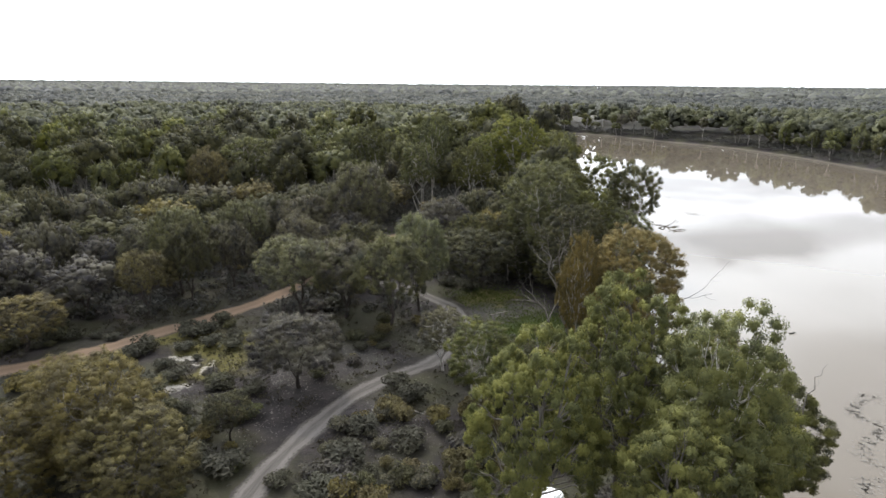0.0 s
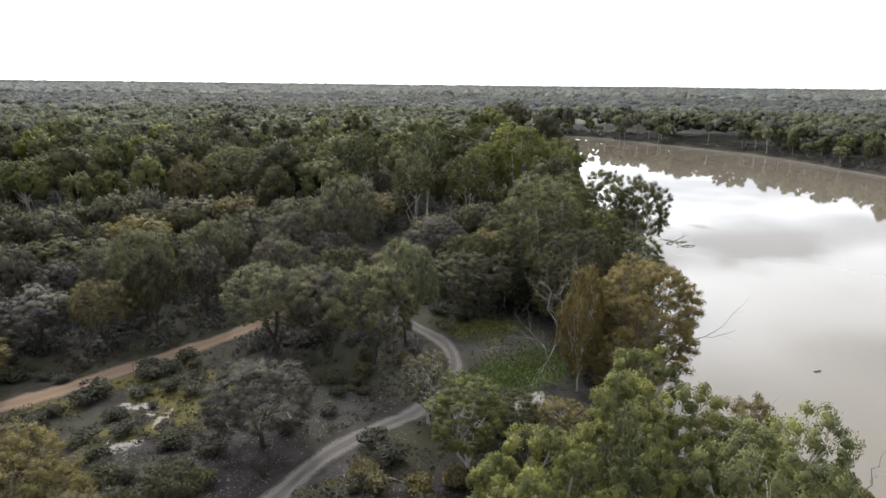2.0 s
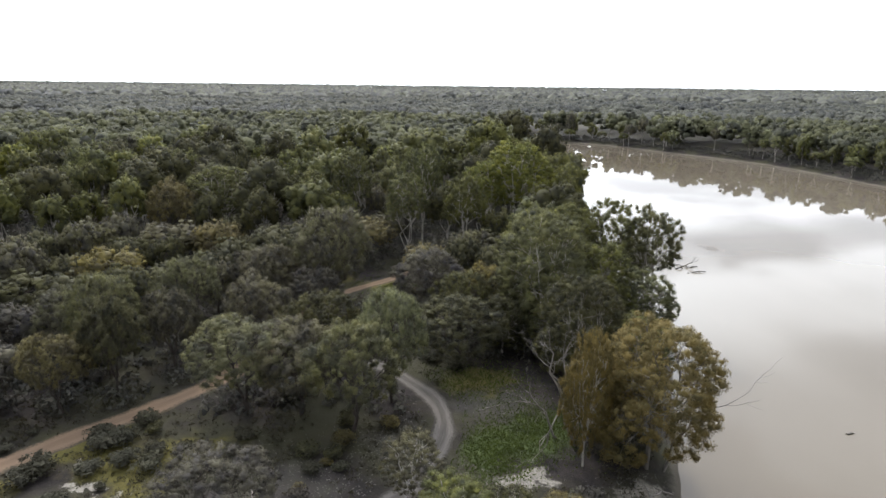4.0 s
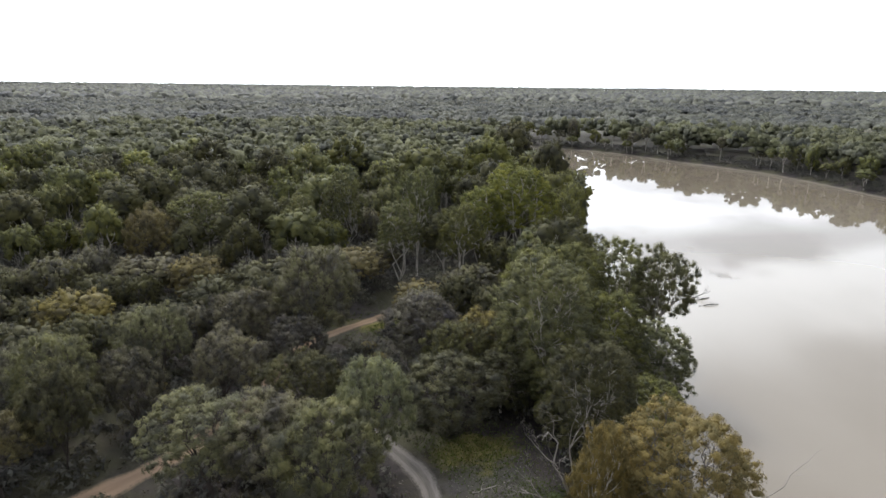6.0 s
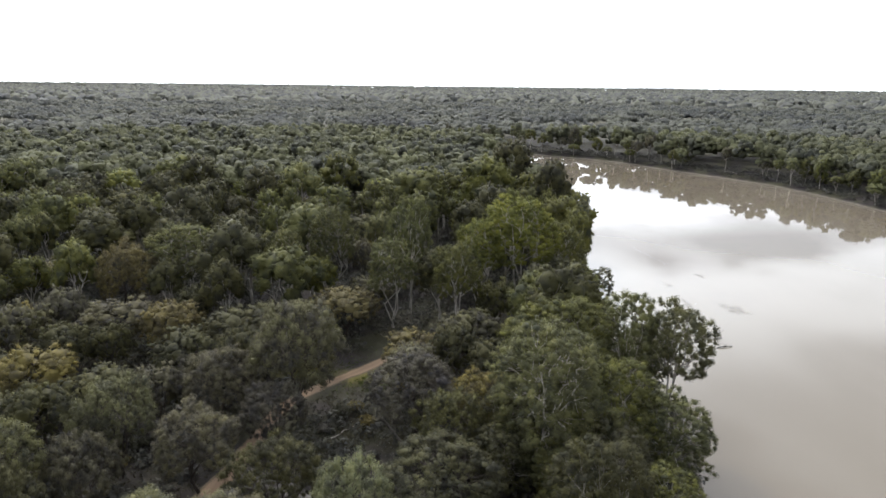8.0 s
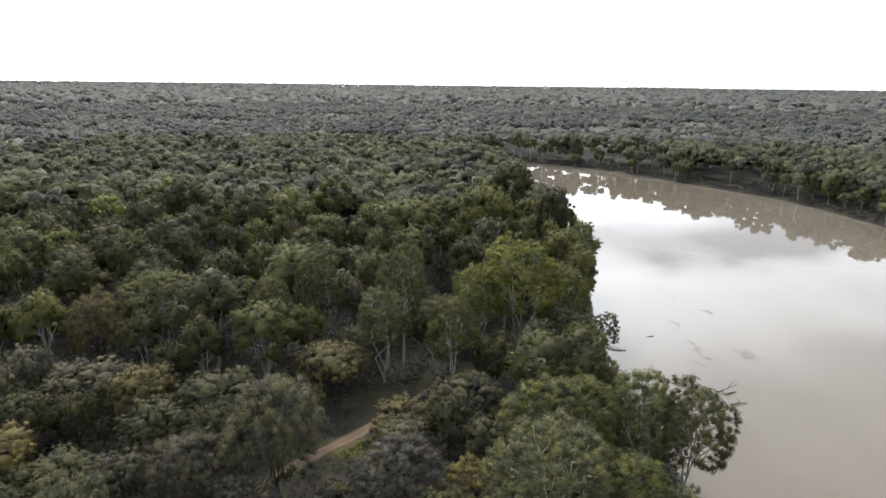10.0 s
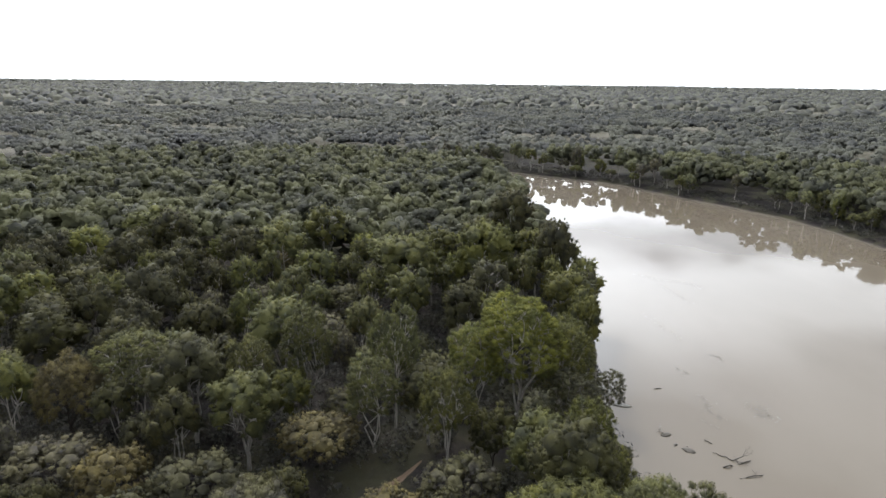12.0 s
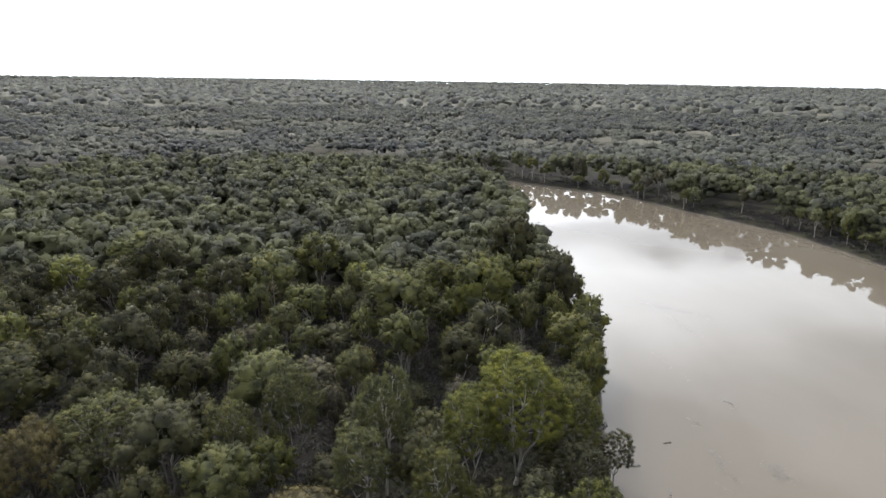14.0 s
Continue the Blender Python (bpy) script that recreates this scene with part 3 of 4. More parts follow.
def plant(kind, proto, x, y, top, rad, mat=None, turn=0.0, says="", group="woodland trees"):
    """A tree whose top stands at that height above the river and whose crown has that radius."""
    z = float(ground_height(x, y)) - 0.05
    trunk, crown, H, R = proto
    k = rad / R
    ob = thing(kind, (x, y, z), turn, (k, k, (top - z) / H), says or (BOX_SAYS if kind == "box_tree" else GUM_SAYS), "tree", group)
    piece("trunk", trunk, ob)
    piece("crown", crown, ob, mat)
    placed.append((x, y, rad))
    return ob


SAY_BRIGHT = "tall gum with bright yellow-green billowing crown and white trunks"
SAY_OLIVE = "olive-brown leafy gum with fine drooping sprays"
SAY_RUST = "gum with rusty orange-brown foliage leaning over the bank"
# x, y, top, radius, mesh, leaf, words
for x, y, top, rad, p, mat, kind, says in (
        (-14.0, 55.3, 10.8, 5.6, NEAR_BOX[0], BOX_GREY, "box_tree", "round grey-leaved box tree with a dark forked trunk beside the track"),
        (-18.3, 45.1, 7.2, 2.6, NEAR_BOX[1], DARK, "box_tree", "small dark twiggy tree among low scrub"),
        (-17.4, 76.0, 14.3, 6.8, NEAR_BOX[1], BOX_GOLD, "box_tree", ""),
        (-11.3, 76.0, 13.8, 6.0, NEAR_BOX[2], BOX, "box_tree", ""),
        (-4.8, 72.0, 15.7, 5.6, NEAR_BOX[3], BOX_GOLD, "box_tree", ""),
        (-1.0, 78.5, 17.0, 4.6, NEAR_BOX[0], BOX_PALE, "box_tree", "box tree with pale grey-green crown above the track"),
        (-12.6, 110.5, 20.2, 6.9, NEAR_BOX[2], BOX, "box_tree", ""),
        (4.0, 106.0, 14.2, 6.3, NEAR_BOX[3], BOX_GREY, "box_tree", "brownish-grey box tree with bare white lower branches"),
        (-13.8, 101.5, 12.4, 4.4, NEAR_BOX[1], BOX_GREY, "box_tree", ""),
        (-21.0, 93.5, 14.0, 5.0, NEAR_BOX[3], BOX, "box_tree", ""),
        (-22.5, 107.0, 14.5, 5.4, NEAR_BOX[0], BOX, "box_tree", ""),
        (-37.8, 86.0, 16.4, 5.0, NEAR_BOX[0], BOX_GOLD, "box_tree", ""),
        (-30.8, 96.3, 15.9, 5.0, NEAR_BOX[1], BOX_GOLD, "box_tree", ""),
        (-44.0, 90.0, 13.0, 5.0, NEAR_BOX[2], BOX, "box_tree", ""),
        (-27.0, 39.5, 13.6, 5.2, FINE_LEAFY[0], OLIVE, "gum_tree", SAY_OLIVE),
        (-22.5, 36.0, 11.2, 4.6, FINE_LEAFY[1], OLIVE, "gum_tree", SAY_OLIVE),
        (-33.0, 36.0, 10.8, 5.0, FINE_LEAFY[1], OLIVE, "gum_tree", SAY_OLIVE),
        (-31.0, 43.5, 11.5, 4.2, NEAR_FULL[0], OLIVE, "gum_tree", SAY_OLIVE),
        (-48.8, 65.0, 9.6, 5.2, NEAR_BOX[3], OLIVE, "box_tree", ""),
        (12.4, 30.0, 22.8, 4.6, FINE_GUM[0], GUM_BRIGHT, "gum_tree", "yellow-green gum with pale twigs on the river bank"),
        (6.0, 26.5, 20.9, 4.0, FINE_GUM[1], GUM_BRIGHT, "gum_tree", "yellow-green gum with pale twigs on the river bank"),
        (16.4, 25.5, 22.8, 4.4, FINE_OPEN, GUM_BRIGHT, "gum_tree", "yellow-green gum with pale twigs on the river bank"),
        (13.6, 22.0, 18.6, 4.2, FINE_GUM[2], GUM_BRIGHT, "gum_tree", "yellow-green gum with pale twigs on the river bank"),
        (20.0, 31.0, 17.0, 4.8, FINE_GUM[1], GUM_BRIGHT, "gum_tree", ""),
        (23.2, 40.5, 15.7, 3.6, NEAR_SLIM[0], OLIVE, "gum_tree", "slender sparse gum at the water's edge"),
        (24.8, 35.2, 13.4, 5.2, FINE_GUM[2], GUM, "gum_tree", "slender sparse gum at the water's edge"),
        (4.9, 49.5, 12.5, 3.6, FINE_OPEN, GUM, "gum_tree", "slender olive gum beside the track"),
        (9.0, 52.0, 9.6, 3.4, NEAR_FULL[0], DARK, "gum_tree", "slender dark gum beside the track"),
        (1.8, 59.0, 10.1, 3.4, NEAR_SLIM[1], BOX, "gum_tree", "leaning olive tree with crooked dark branches by the track"),
        (14.0, 52.0, 8.6, 3.4, NEAR_FULL[1], OLIVE, "gum_tree", ""),
        (18.5, 46.5, 10.4, 3.8, NEAR_FULL[2], GUM, "gum_tree", ""),
        (25.6, 66.6, 17.8, 6.8, FINE_LEAFY[0], ORANGE, "gum_tree", SAY_RUST),
        (22.8, 70.5, 13.5, 4.0, FINE_LEAFY[1], ORANGE, "gum_tree", SAY_RUST),
        (18.8, 65.8, 17.4, 2.6, NEAR_FULL[2], ORANGE, "gum_tree", "thin rusty-leaved gum beside a dead tree"),
        (19.8, 96.0, 22.4, 7.8, NEAR_FULL[1], GUM, "gum_tree", ""),
        (24.0, 110.0, 21.0, 8.2, NEAR_FULL[0], GUM, "gum_tree", ""),
        (28.0, 98.0, 17.5, 6.0, NEAR_FULL[2], GUM, "gum_tree", ""),
        (33.8, 110.0, 22.0, 5.4, NEAR_SLIM[0], GUM, "gum_tree", "open-crowned gum with gaps of sky and pale stems"),
        (39.4, 107.5, 20.7, 5.4, NEAR_GUM[1], GUM, "gum_tree", "dark gum overhanging the river"),
        (21.5, 89.0, 12.5, 4.8, NEAR_FULL[0], GUM, "gum_tree", ""),
        (26.5, 91.0, 13.5, 4.8, NEAR_FULL[2], DARK, "gum_tree", ""),
        (16.0, 99.0, 13.0, 4.6, NEAR_FULL[1], DARK, "gum_tree", ""),
        (35.0, 96.0, 14.0, 5.4, NEAR_FULL[2], GUM, "gum_tree", ""),
        (30.0, 84.0, 11.5, 4.6, NEAR_FULL[1], GUM, "gum_tree", ""),
        (14.0, 93.0, 11.0, 4.2, NEAR_FULL[0], DARK, "gum_tree", ""),
        (24.6, 154.0, 27.2, 8.8, NEAR_HIGH[0], GUM_BRIGHT, "gum_tree", SAY_BRIGHT),
        (16.4, 151.5, 22.6, 5.4, NEAR_HIGH[1], GUM_BRIGHT, "gum_tree", SAY_BRIGHT),
        (33.5, 156.0, 21.5, 6.0, NEAR_FULL[2], GUM, "gum_tree", ""),
        (11.0, 137.0, 21.8, 5.0, NEAR_GUM[1], GUM, "gum_tree", ""),
        (-1.1, 143.5, 20.8, 5.2, NEAR_HIGH[1], GUM, "gum_tree", ""),
        (2.1, 151.0, 26.6, 4.6, NEAR_GUM[3], GUM, "gum_tree", ""),
        (-14.2, 155.0, 25.0, 5.3, NEAR_HIGH[2], GUM, "gum_tree", ""),
        (-23.2, 149.5, 20.8, 4.6, NEAR_GUM[2], GUM, "gum_tree", ""),
        (-43.0, 151.5, 21.6, 7.6, NEAR_HIGH[0], GUM, "gum_tree", ""),
        (-53.0, 147.0, 19.0, 6.6, NEAR_BOX[3], OLIVE, "gum_tree", "gum with yellowing rusty crown in the woodland"),
        (43.0, 157.5, 10.8, 3.6, NEAR_SLIM[0], DARK, "gum_tree", "small dark tree overhanging the water"),
        (33.0, 147.0, 16.0, 6.0, NEAR_FULL[0], DARK, "gum_tree", ""),
        (35.0, 165.0, 19.0, 6.5, NEAR_FULL[1], GUM, "gum_tree", ""),
        (2.6, 203.0, 26.8, 9.4, MID_GUM[0], GUM, "gum_tree", ""),
        (22.5, 203.0, 29.8, 8.8, MID_GUM[1], GUM, "gum_tree", ""),
        (43.0, 214.0, 28.0, 6.0, MID_GUM[2], DARK, "gum_tree", ""),
        (49.0, 205.0, 19.2, 5.6, MID_GUM[3], GUM, "gum_tree", ""),
        (42.0, 190.0, 21.0, 7.0, MID_GUM[0], GUM, "gum_tree", ""),
        (-81.4, 245.0, 25.3, 9.8, MID_GUM[4], GUM, "gum_tree", ""),
        (35.3, 247.0, 31.0, 8.5, MID_GUM[1], DARK, "gum_tree", "")):
    plant(kind, p, x, y, top, rad, mat, (x * 1.7 + y * 0.9) % 6.28, says)

# the rest of the woodland, sown with gaps for the ways and the clearing
rng = np.random.default_rng(5)


def clearing(x, y):
    """True where the open ground by the tracks is."""
    a = -44 < x < 24 and 34 < y < 75 and x > -64 + 0.4 * y
    b = 3 < x < 20 and 60 < y < 88
    c = -13 < x < 9 and 114 < y < 139 and abs((y - 126) - 0.9 * (x + 4)) < 6
    d = -11 < x < 2.5 and 88 < y < 131
    e = abs(x - 23) < 9 and 138 < y < 152
    return a or b or c or d or e


def sow(n, x0, x1, y0, y1, gap, keep):
    spots = []
    for _ in range(n):
        x, y = rng.uniform(x0, x1), rng.uniform(y0, y1)
        r = rng.uniform(4.0, 6.8) if y < 120 else 3.8 + 4.4 * rng.random() ** 1.3
        room = gap + (0.11 if 128 < y < 176 else 0.04 if y < 210 else 0.0)
        if all((x - a) ** 2 + (y - b) ** 2 > (room * (r + c)) ** 2 for a, b, c in placed) and keep(x, y):
            spots.append((x, y, r))
            placed.append((x, y, r))
    return spots


def woodland(x, y):
    d = float(river_distance(x, y))
    return d > 3 and not clearing(x, y) and abs(x - 5) < 20 + 0.72 * (y + 25) and x < 60 and float(line_distance(x, y, ROAD[::3])) > 5.5 and float(line_distance(x, y, TRACK[::3])) > 4.5


for x, y, r in sow(6000, -170, 60, 56, 240, 0.66, woodland):
    placed.pop()
    inland = float(river_distance(x, y))
    gum = rng.random() < (0.9 if inland < 22 else 0.75 if y > 135 else 0.0)
    near = math.hypot(x + 2, y - 62) < 46
    # dark leaves more often left of x -30 put that side's shade into colour
    mats = (GUM, DARK if x < -30 else GUM, DARK, DARK, GUM_BRIGHT if rng.random() < 0.25 and inland > 22 else GUM) if gum else (BOX, OLIVE, BOX, DARK, DARK if y > 95 else BOX_GREY)
    mat = mats[rng.integers(5)]
    k = rng.integers(4)
    proto = ((NEAR_GUM if near else MID_GUM if y < 185 else COARSE_GUM)[k] if inland > 12 else (NEAR_FULL if y < 135 else MID_FULL)[k % 3]) if gum else (NEAR_BOX if near else MID_BOX)[k]
    top = 8.5 + 1.75 * r + rng.uniform(0, 4.5) if gum else rng.uniform(11, 15.5)
    plant("gum_tree" if gum else "box_tree", proto, x, y, top, r * (0.96 if gum else 1.0), mat, rng.uniform(0, 6.28))

# younger trees in the gaps, mostly in dark leaves that paint the shade there
for x, y, r in sow(1200, -120, 44, 96, 215, 0.62, woodland):
    placed.pop()
    plant("box_tree", MID_BOX[rng.integers(5)], x, y, rng.uniform(6.0, 9.0), r * 0.5, (DARK, DARK, BOX)[rng.integers(3)], rng.uniform(0, 6.28), "young box tree beneath taller gums, leaves darkened for their shade")

# trees along the far bank, in a row by the water
bank = smooth_line(RIGHT_BANK[2:14], 9.0)
inward = unit(np.gradient(bank, axis=0)) @ np.array([[0.0, 1.0], [-1.0, 0.0]])
for (x, y), (u, v) in zip(bank, inward):
    for row in range(2):
        away = 2.6 + row * 8.0 + rng.normal(0, 1.2)
        a, b = x + u * away + rng.normal(0, 3.5), y + v * away + rng.normal(0, 3.5)
        if float(river_distance(a, b)) > 2.2 and rng.random() < 0.8:
            plant("gum_tree", (COARSE_GUM + MID_FULL)[rng.integers(7)] if row else COARSE_GUM[rng.integers(4)], a, b, rng.uniform(13, 22) if row else rng.uniform(8, 20), rng.uniform(3.0, 5.2), (GUM, BOX_PALE, GUM, BOX)[rng.integers(4)],
                  rng.uniform(0, 6.28), "far bank gum with pale trunk beside the muddy shore", "far bank trees")
# and some behind the start of the flight
for x, y, r in sow(60, -60, 14, -60, 24, 0.9, lambda x, y: float(line_distance(x, y, TRACK[::3])) > 6 and abs(x) + abs(y) > 12):
    placed.pop()
    plant("box_tree", MID_BOX[rng.integers(5)], x, y, rng.uniform(9, 13), r, BOX, rng.uniform(0, 6.28))


def far_woods(name, count, near, far, clumps, sprays, clump, spray, wide, tall, mat, label):
    """Woodland that nobody could count, joined into one mesh: clumps of leaf sprays on domes."""
    rng = np.random.default_rng(count)
    a = rng.uniform(-0.80, 0.80, count * 2)
    r = np.sqrt(rng.uniform(near ** 2, far ** 2, count * 2))
    x, y = 8 + r * np.sin(a), 40 + r * np.cos(a)
    ok = (river_distance(x, y) > 7)
    ok &= ~((np.abs(x - 5) < 20 + 0.72 * (y + 25)) & (y < 240) & (y > 56) & (x < 60))
    open_land = np.sin(x * 0.016 + 1.1 * np.sin(y * 0.008)) * np.sin(y * 0.021 + x * 0.004) + 0.35 * np.sin(x * 0.05 + y * 0.043)
    ok &= (open_land < 0.62) | (r < 450) | (r > 1500)
    ok &= (x < 62) | (river_distance(x, y) > 34) | (rng.random(len(x)) < 0.6)
    x, y = x[ok][:count], y[ok][:count]
    n = len(x)
    z = ground_height(x, y)
    h = rng.uniform(*tall, n)
    broad = wide * rng.uniform(0.6, 1.45, n)
    axes = np.stack([broad, broad, h * (0.20 if near > 400 else 0.27)], 1)
    d = unit(rng.normal(size=(n, clumps, 3)) + (0, 0, 0.5))
    c = np.stack([x, y, z + h * (0.72 if near > 400 else 0.66)], 1)[:, None] + d * axes[:, None] * rng.uniform(0.5, 1.0, (n, clumps, 1))
    size = clump * rng.uniform(0.7, 1.3, (n, clumps, 1, 1))
    s = Shape()
    ball, faces = DOME
    jig = 0.85 + rng.normal(0, 0.18, (n, clumps, len(ball), 1))
    lump = c[:, :, None] + ball * size * jig * np.array([1, 1, 0.85])
    soft = unit(0.6 * ball + 0.75 * d[:, :, None] + (0, 0, 1.0 if near > 400 else 0.5) + rng.normal(0, 0.15, lump.shape))
    first = np.arange(n * clumps)[:, None, None] * len(ball)
    s.put(lump.reshape(-1, 3), (faces[None] + first).reshape(-1, 3), soft.reshape(-1, 3))
    if sprays:
        e = unit(rng.normal(size=(n, clumps, sprays, 3)) + 0.3 * d[:, :, None])
        e[..., 2] = np.where(e[..., 2] < -0.3, -e[..., 2], e[..., 2])
        p = c[:, :, None] + e * size * rng.uniform(0.8, 1.15, (n, clumps, sprays, 1))
        soft = unit(e + 0.5 * d[:, :, None])
        nrm = unit(soft + rng.normal(0, 0.4, e.shape))
        t = unit(np.cross(nrm, rng.normal(size=e.shape)))
        w = np.cross(nrm, t)
        l = spray * rng.uniform(0.6, 1.4, (n, clumps, sprays, 1))
        q = np.stack([p - t * l * 0.4 - w * l * 0.35, p + t * l * 0.6, p - t * l * 0.4 + w * l * 0.35], 3)
        s.put(q.reshape(-1, 3), np.arange(q.size // 3).reshape(-1, 3), np.repeat(soft.reshape(-1, 3), 3, 0))
    tagged(new(name, s.mesh(name, [mat], True)), label, "woodland", kind="stuff")


far_woods("woodland", 2200, 195, 470, 13, 12, 1.9, 0.7, 4.6, (13, 21), FAR, "dense grey-green gum woodland beyond the river bend")
# these two layers carry painted haze in their leaf colour
far_woods("distant_woodland", 8000, 470, 1250, 5, 3, 2.7, 1.2, 5.2, (13, 17), FAR_HAZY, "distant gum woodland over flat country, leaf colour greyed for haze")
far_woods("horizon_woodland", 11000, 1200, 5400, 2, 0, 10.5, 1.0, 9.0, (13, 16), FAR_HAZY, "woodland reaching to the flat horizon")


# ---- scrub, dead wood and ground cover ----
def shrub_mesh(seed, count, leaf):
    rng = np.random.default_rng(seed)
    twigs, leafage = Shape(), Shape()
    for k in range(9):
        a, r = 2.4 * k, 0.5 * rng.random() ** 0.5
        c = np.array([r * np.cos(a), r * np.sin(a), rng.uniform(0.3, 0.62)])
        tube(twigs, bent(rng, (0, 0, -0.05), c, 3, 0.06), [0.03, 0.02, 0.008], 4, False)
        leaves(leafage, rng, c, np.array([0.38, 0.38, 0.32]) * rng.uniform(0.7, 1.2), count, leaf, leaf * 0.5, 0.0, 0.6, -0.7)
    return twigs.mesh("stem", [BARK_DARK], True), leafage.mesh("leafage", [SALTBUSH], False)


SHRUBS = [shrub_mesh(200 + k, 70, 0.2) for k in range(4)]


def plant_shrub(x, y, r, h, mat=None, says="low rounded grey-green saltbush on bare ground"):
    z = float(ground_height(x, y))
    twigs, leafage = SHRUBS[int(abs(x * 7 + y * 3)) % 4]
    ob = thing("shrub", (x, y, z), (x * 3 + y) % 6.28, (r, r, h), says, "shrub", "low scrub")
    piece("stem", twigs, ob)
    piece("leafage", leafage, ob, mat)


for x, y, r, h in ((-34.5, 65.3, 1.6, 1.7), (-34.9, 63.4, 1.5, 1.6), (-31.4, 70.9, 1.5, 1.5), (-27, 66.8, 1.4, 1.5), (-27.8, 74.1, 1.4, 1.5), (-24.6, 68.0, 1.1, 1.4),
                   (-28.1, 57.6, 1.4, 1.3), (-40.2, 68.6, 1.0, 0.9), (-24.3, 46.2, 1.6, 1.5), (-17.4, 40.4, 2.0, 1.8), (-20.5, 42.0, 1.6, 1.4), (-6.2, 46.6, 1.6, 1.6),
                   (-3.4, 55.2, 1.5, 1.6), (-1.5, 52.5, 1.7, 1.8), (-45.2, 68.8, 1.3, 1.2), (-37.0, 61.0, 1.2, 1.2), (-30.5, 60.4, 1.3, 1.2), (-22.2, 55.4, 1.4, 1.4),
                   (-27.0, 51.0, 1.2, 1.1), (-21.0, 51.5, 1.1, 1.2), (-12.5, 38.5, 1.2, 1.2), (7.0, 88.0, 1.6, 1.4), (3.8, 90.0, 1.4, 1.3), (-9.0, 37.0, 1.8, 1.6),
                   (-2.0, 44.0, 1.8, 1.7), (2.5, 39.6, 1.5, 2.6), (5.5, 42.5, 1.9, 1.8), (-7.5, 41.5, 1.9, 1.9), (12.0, 46.5, 1.8, 1.9), (16.0, 56.5, 1.4, 1.2)):
    plant_shrub(x, y, r * 1.35, h * 1.05, OLIVE if (x, y) == (2.5, 39.6) else None)
rng = np.random.default_rng(77)
grown = 0
while grown < 205:
    y = rng.uniform(34, 120) if grown > 120 else rng.uniform(34, 74)
    x = rng.uniform(-30 - 0.4 * y, 36)
    d = min(float(line_distance(x, y, ROAD[::3])), float(line_distance(x, y, TRACK[::3])))
    green = 4 < x < 21 and 62 < y < 90
    if float(river_distance(x, y)) > 3.5 and d > 3.4 and not green and (not (-36 < x < 2 and 48 < y < 72) or rng.random() < 0.55):
        r = rng.uniform(0.7, 2.3)
        plant_shrub(x, y, r, r * rng.uniform(0.6, 1.0), (None, None, BOX_GREY, DARK, OLIVE)[rng.integers(5)])
        grown += 1

grown = 0
while grown < 60:
    x, y = rng.uniform(-24, 10), rng.uniform(34, 50)
    if float(line_distance(x, y, TRACK[::3])) > 2.6 and abs(x + 11) > 2:
        r = rng.uniform(0.8, 1.9)
        plant_shrub(x, y, r, r * rng.uniform(0.8, 1.3), (OLIVE, GUM, OLIVE, DARK, BOX)[rng.integers(5)], "leafy olive-green bush beside the dirt track")
        grown += 1


# scrub leaves coloured dark and greyish to paint in shade on the floor
UNDER_SHADE = foliage("understorey_shade_leaves", (0.042, 0.042, 0.042), (0.088, 0.085, 0.070), 0.2)


def scrub_fill():
    """Understorey too thick to count between the trees and along both shores."""
    rng = np.random.default_rng(8)
    s = Shape()
    n = 7400
    x = np.concatenate([rng.uniform(-150, 46, n), rng.uniform(60, 215, 2600)])
    y = np.concatenate([rng.uniform(76, 250, n), rng.uniform(230, 520, 2600)])
    d = river_distance(x, y)
    way = np.minimum(line_distance(x, y, ROAD[::3]), line_distance(x, y, TRACK[::3]))
    open_road = (np.abs(x + 1) < 14) & (np.abs(y - 126) < 14)
    ok = (d > 0.9) & (way > 3.2) & ~((x > 3) & (x < 20) & (y < 90)) & ~(open_road & (rng.random(len(x)) < 0.75))
    ok &= (y < 240) | (d < 26)
    ok &= ~((np.abs(x - 22) < 8) & (np.abs(y - 146) < 8) & (rng.random(len(x)) < 0.85))
    for a, b in zip(x[ok], y[ok]):
        r = rng.uniform(0.7, 2.1) * (1.35 if b > 124 else 1.0) if b < 240 else rng.uniform(0.9, 2.6)
        leaves(s, rng, np.array([a, b, 2.2 + 0.4 * r if b < 240 else float(ground_height(a, b)) + 0.4 * r]), np.array([r, r, r * 0.75]), 24, 0.62, 0.42, 0.0, 0.4, -0.2)
    shore = smooth_line(RIGHT_BANK[2:14], 1.2)
    aside = unit(np.gradient(shore, axis=0)) @ np.array([[0.0, 1.0], [-1.0, 0.0]])
    for (a, b), (u, v) in zip(shore, aside):
        if np.sin(a * 0.11) + np.sin(b * 0.07) > -0.7 + rng.normal(0, 0.5):
            away, r = rng.uniform(2.0, 9.0), rng.uniform(0.6, 1.7)
            a, b = a + u * away, b + v * away
            leaves(s, rng, np.array([a, b, float(ground_height(a, b)) + 0.4 * r]), np.array([r, r, r * 0.8]), 30, 0.6, 0.4, 0.0, 0.4, -0.2)
    tagged(new("undergrowth", s.mesh("undergrowth", [UNDER_SHADE], False)), "thick understorey scrub, coloured dark for the shade beneath the trees", "undergrowth", kind="stuff")


scrub_fill()


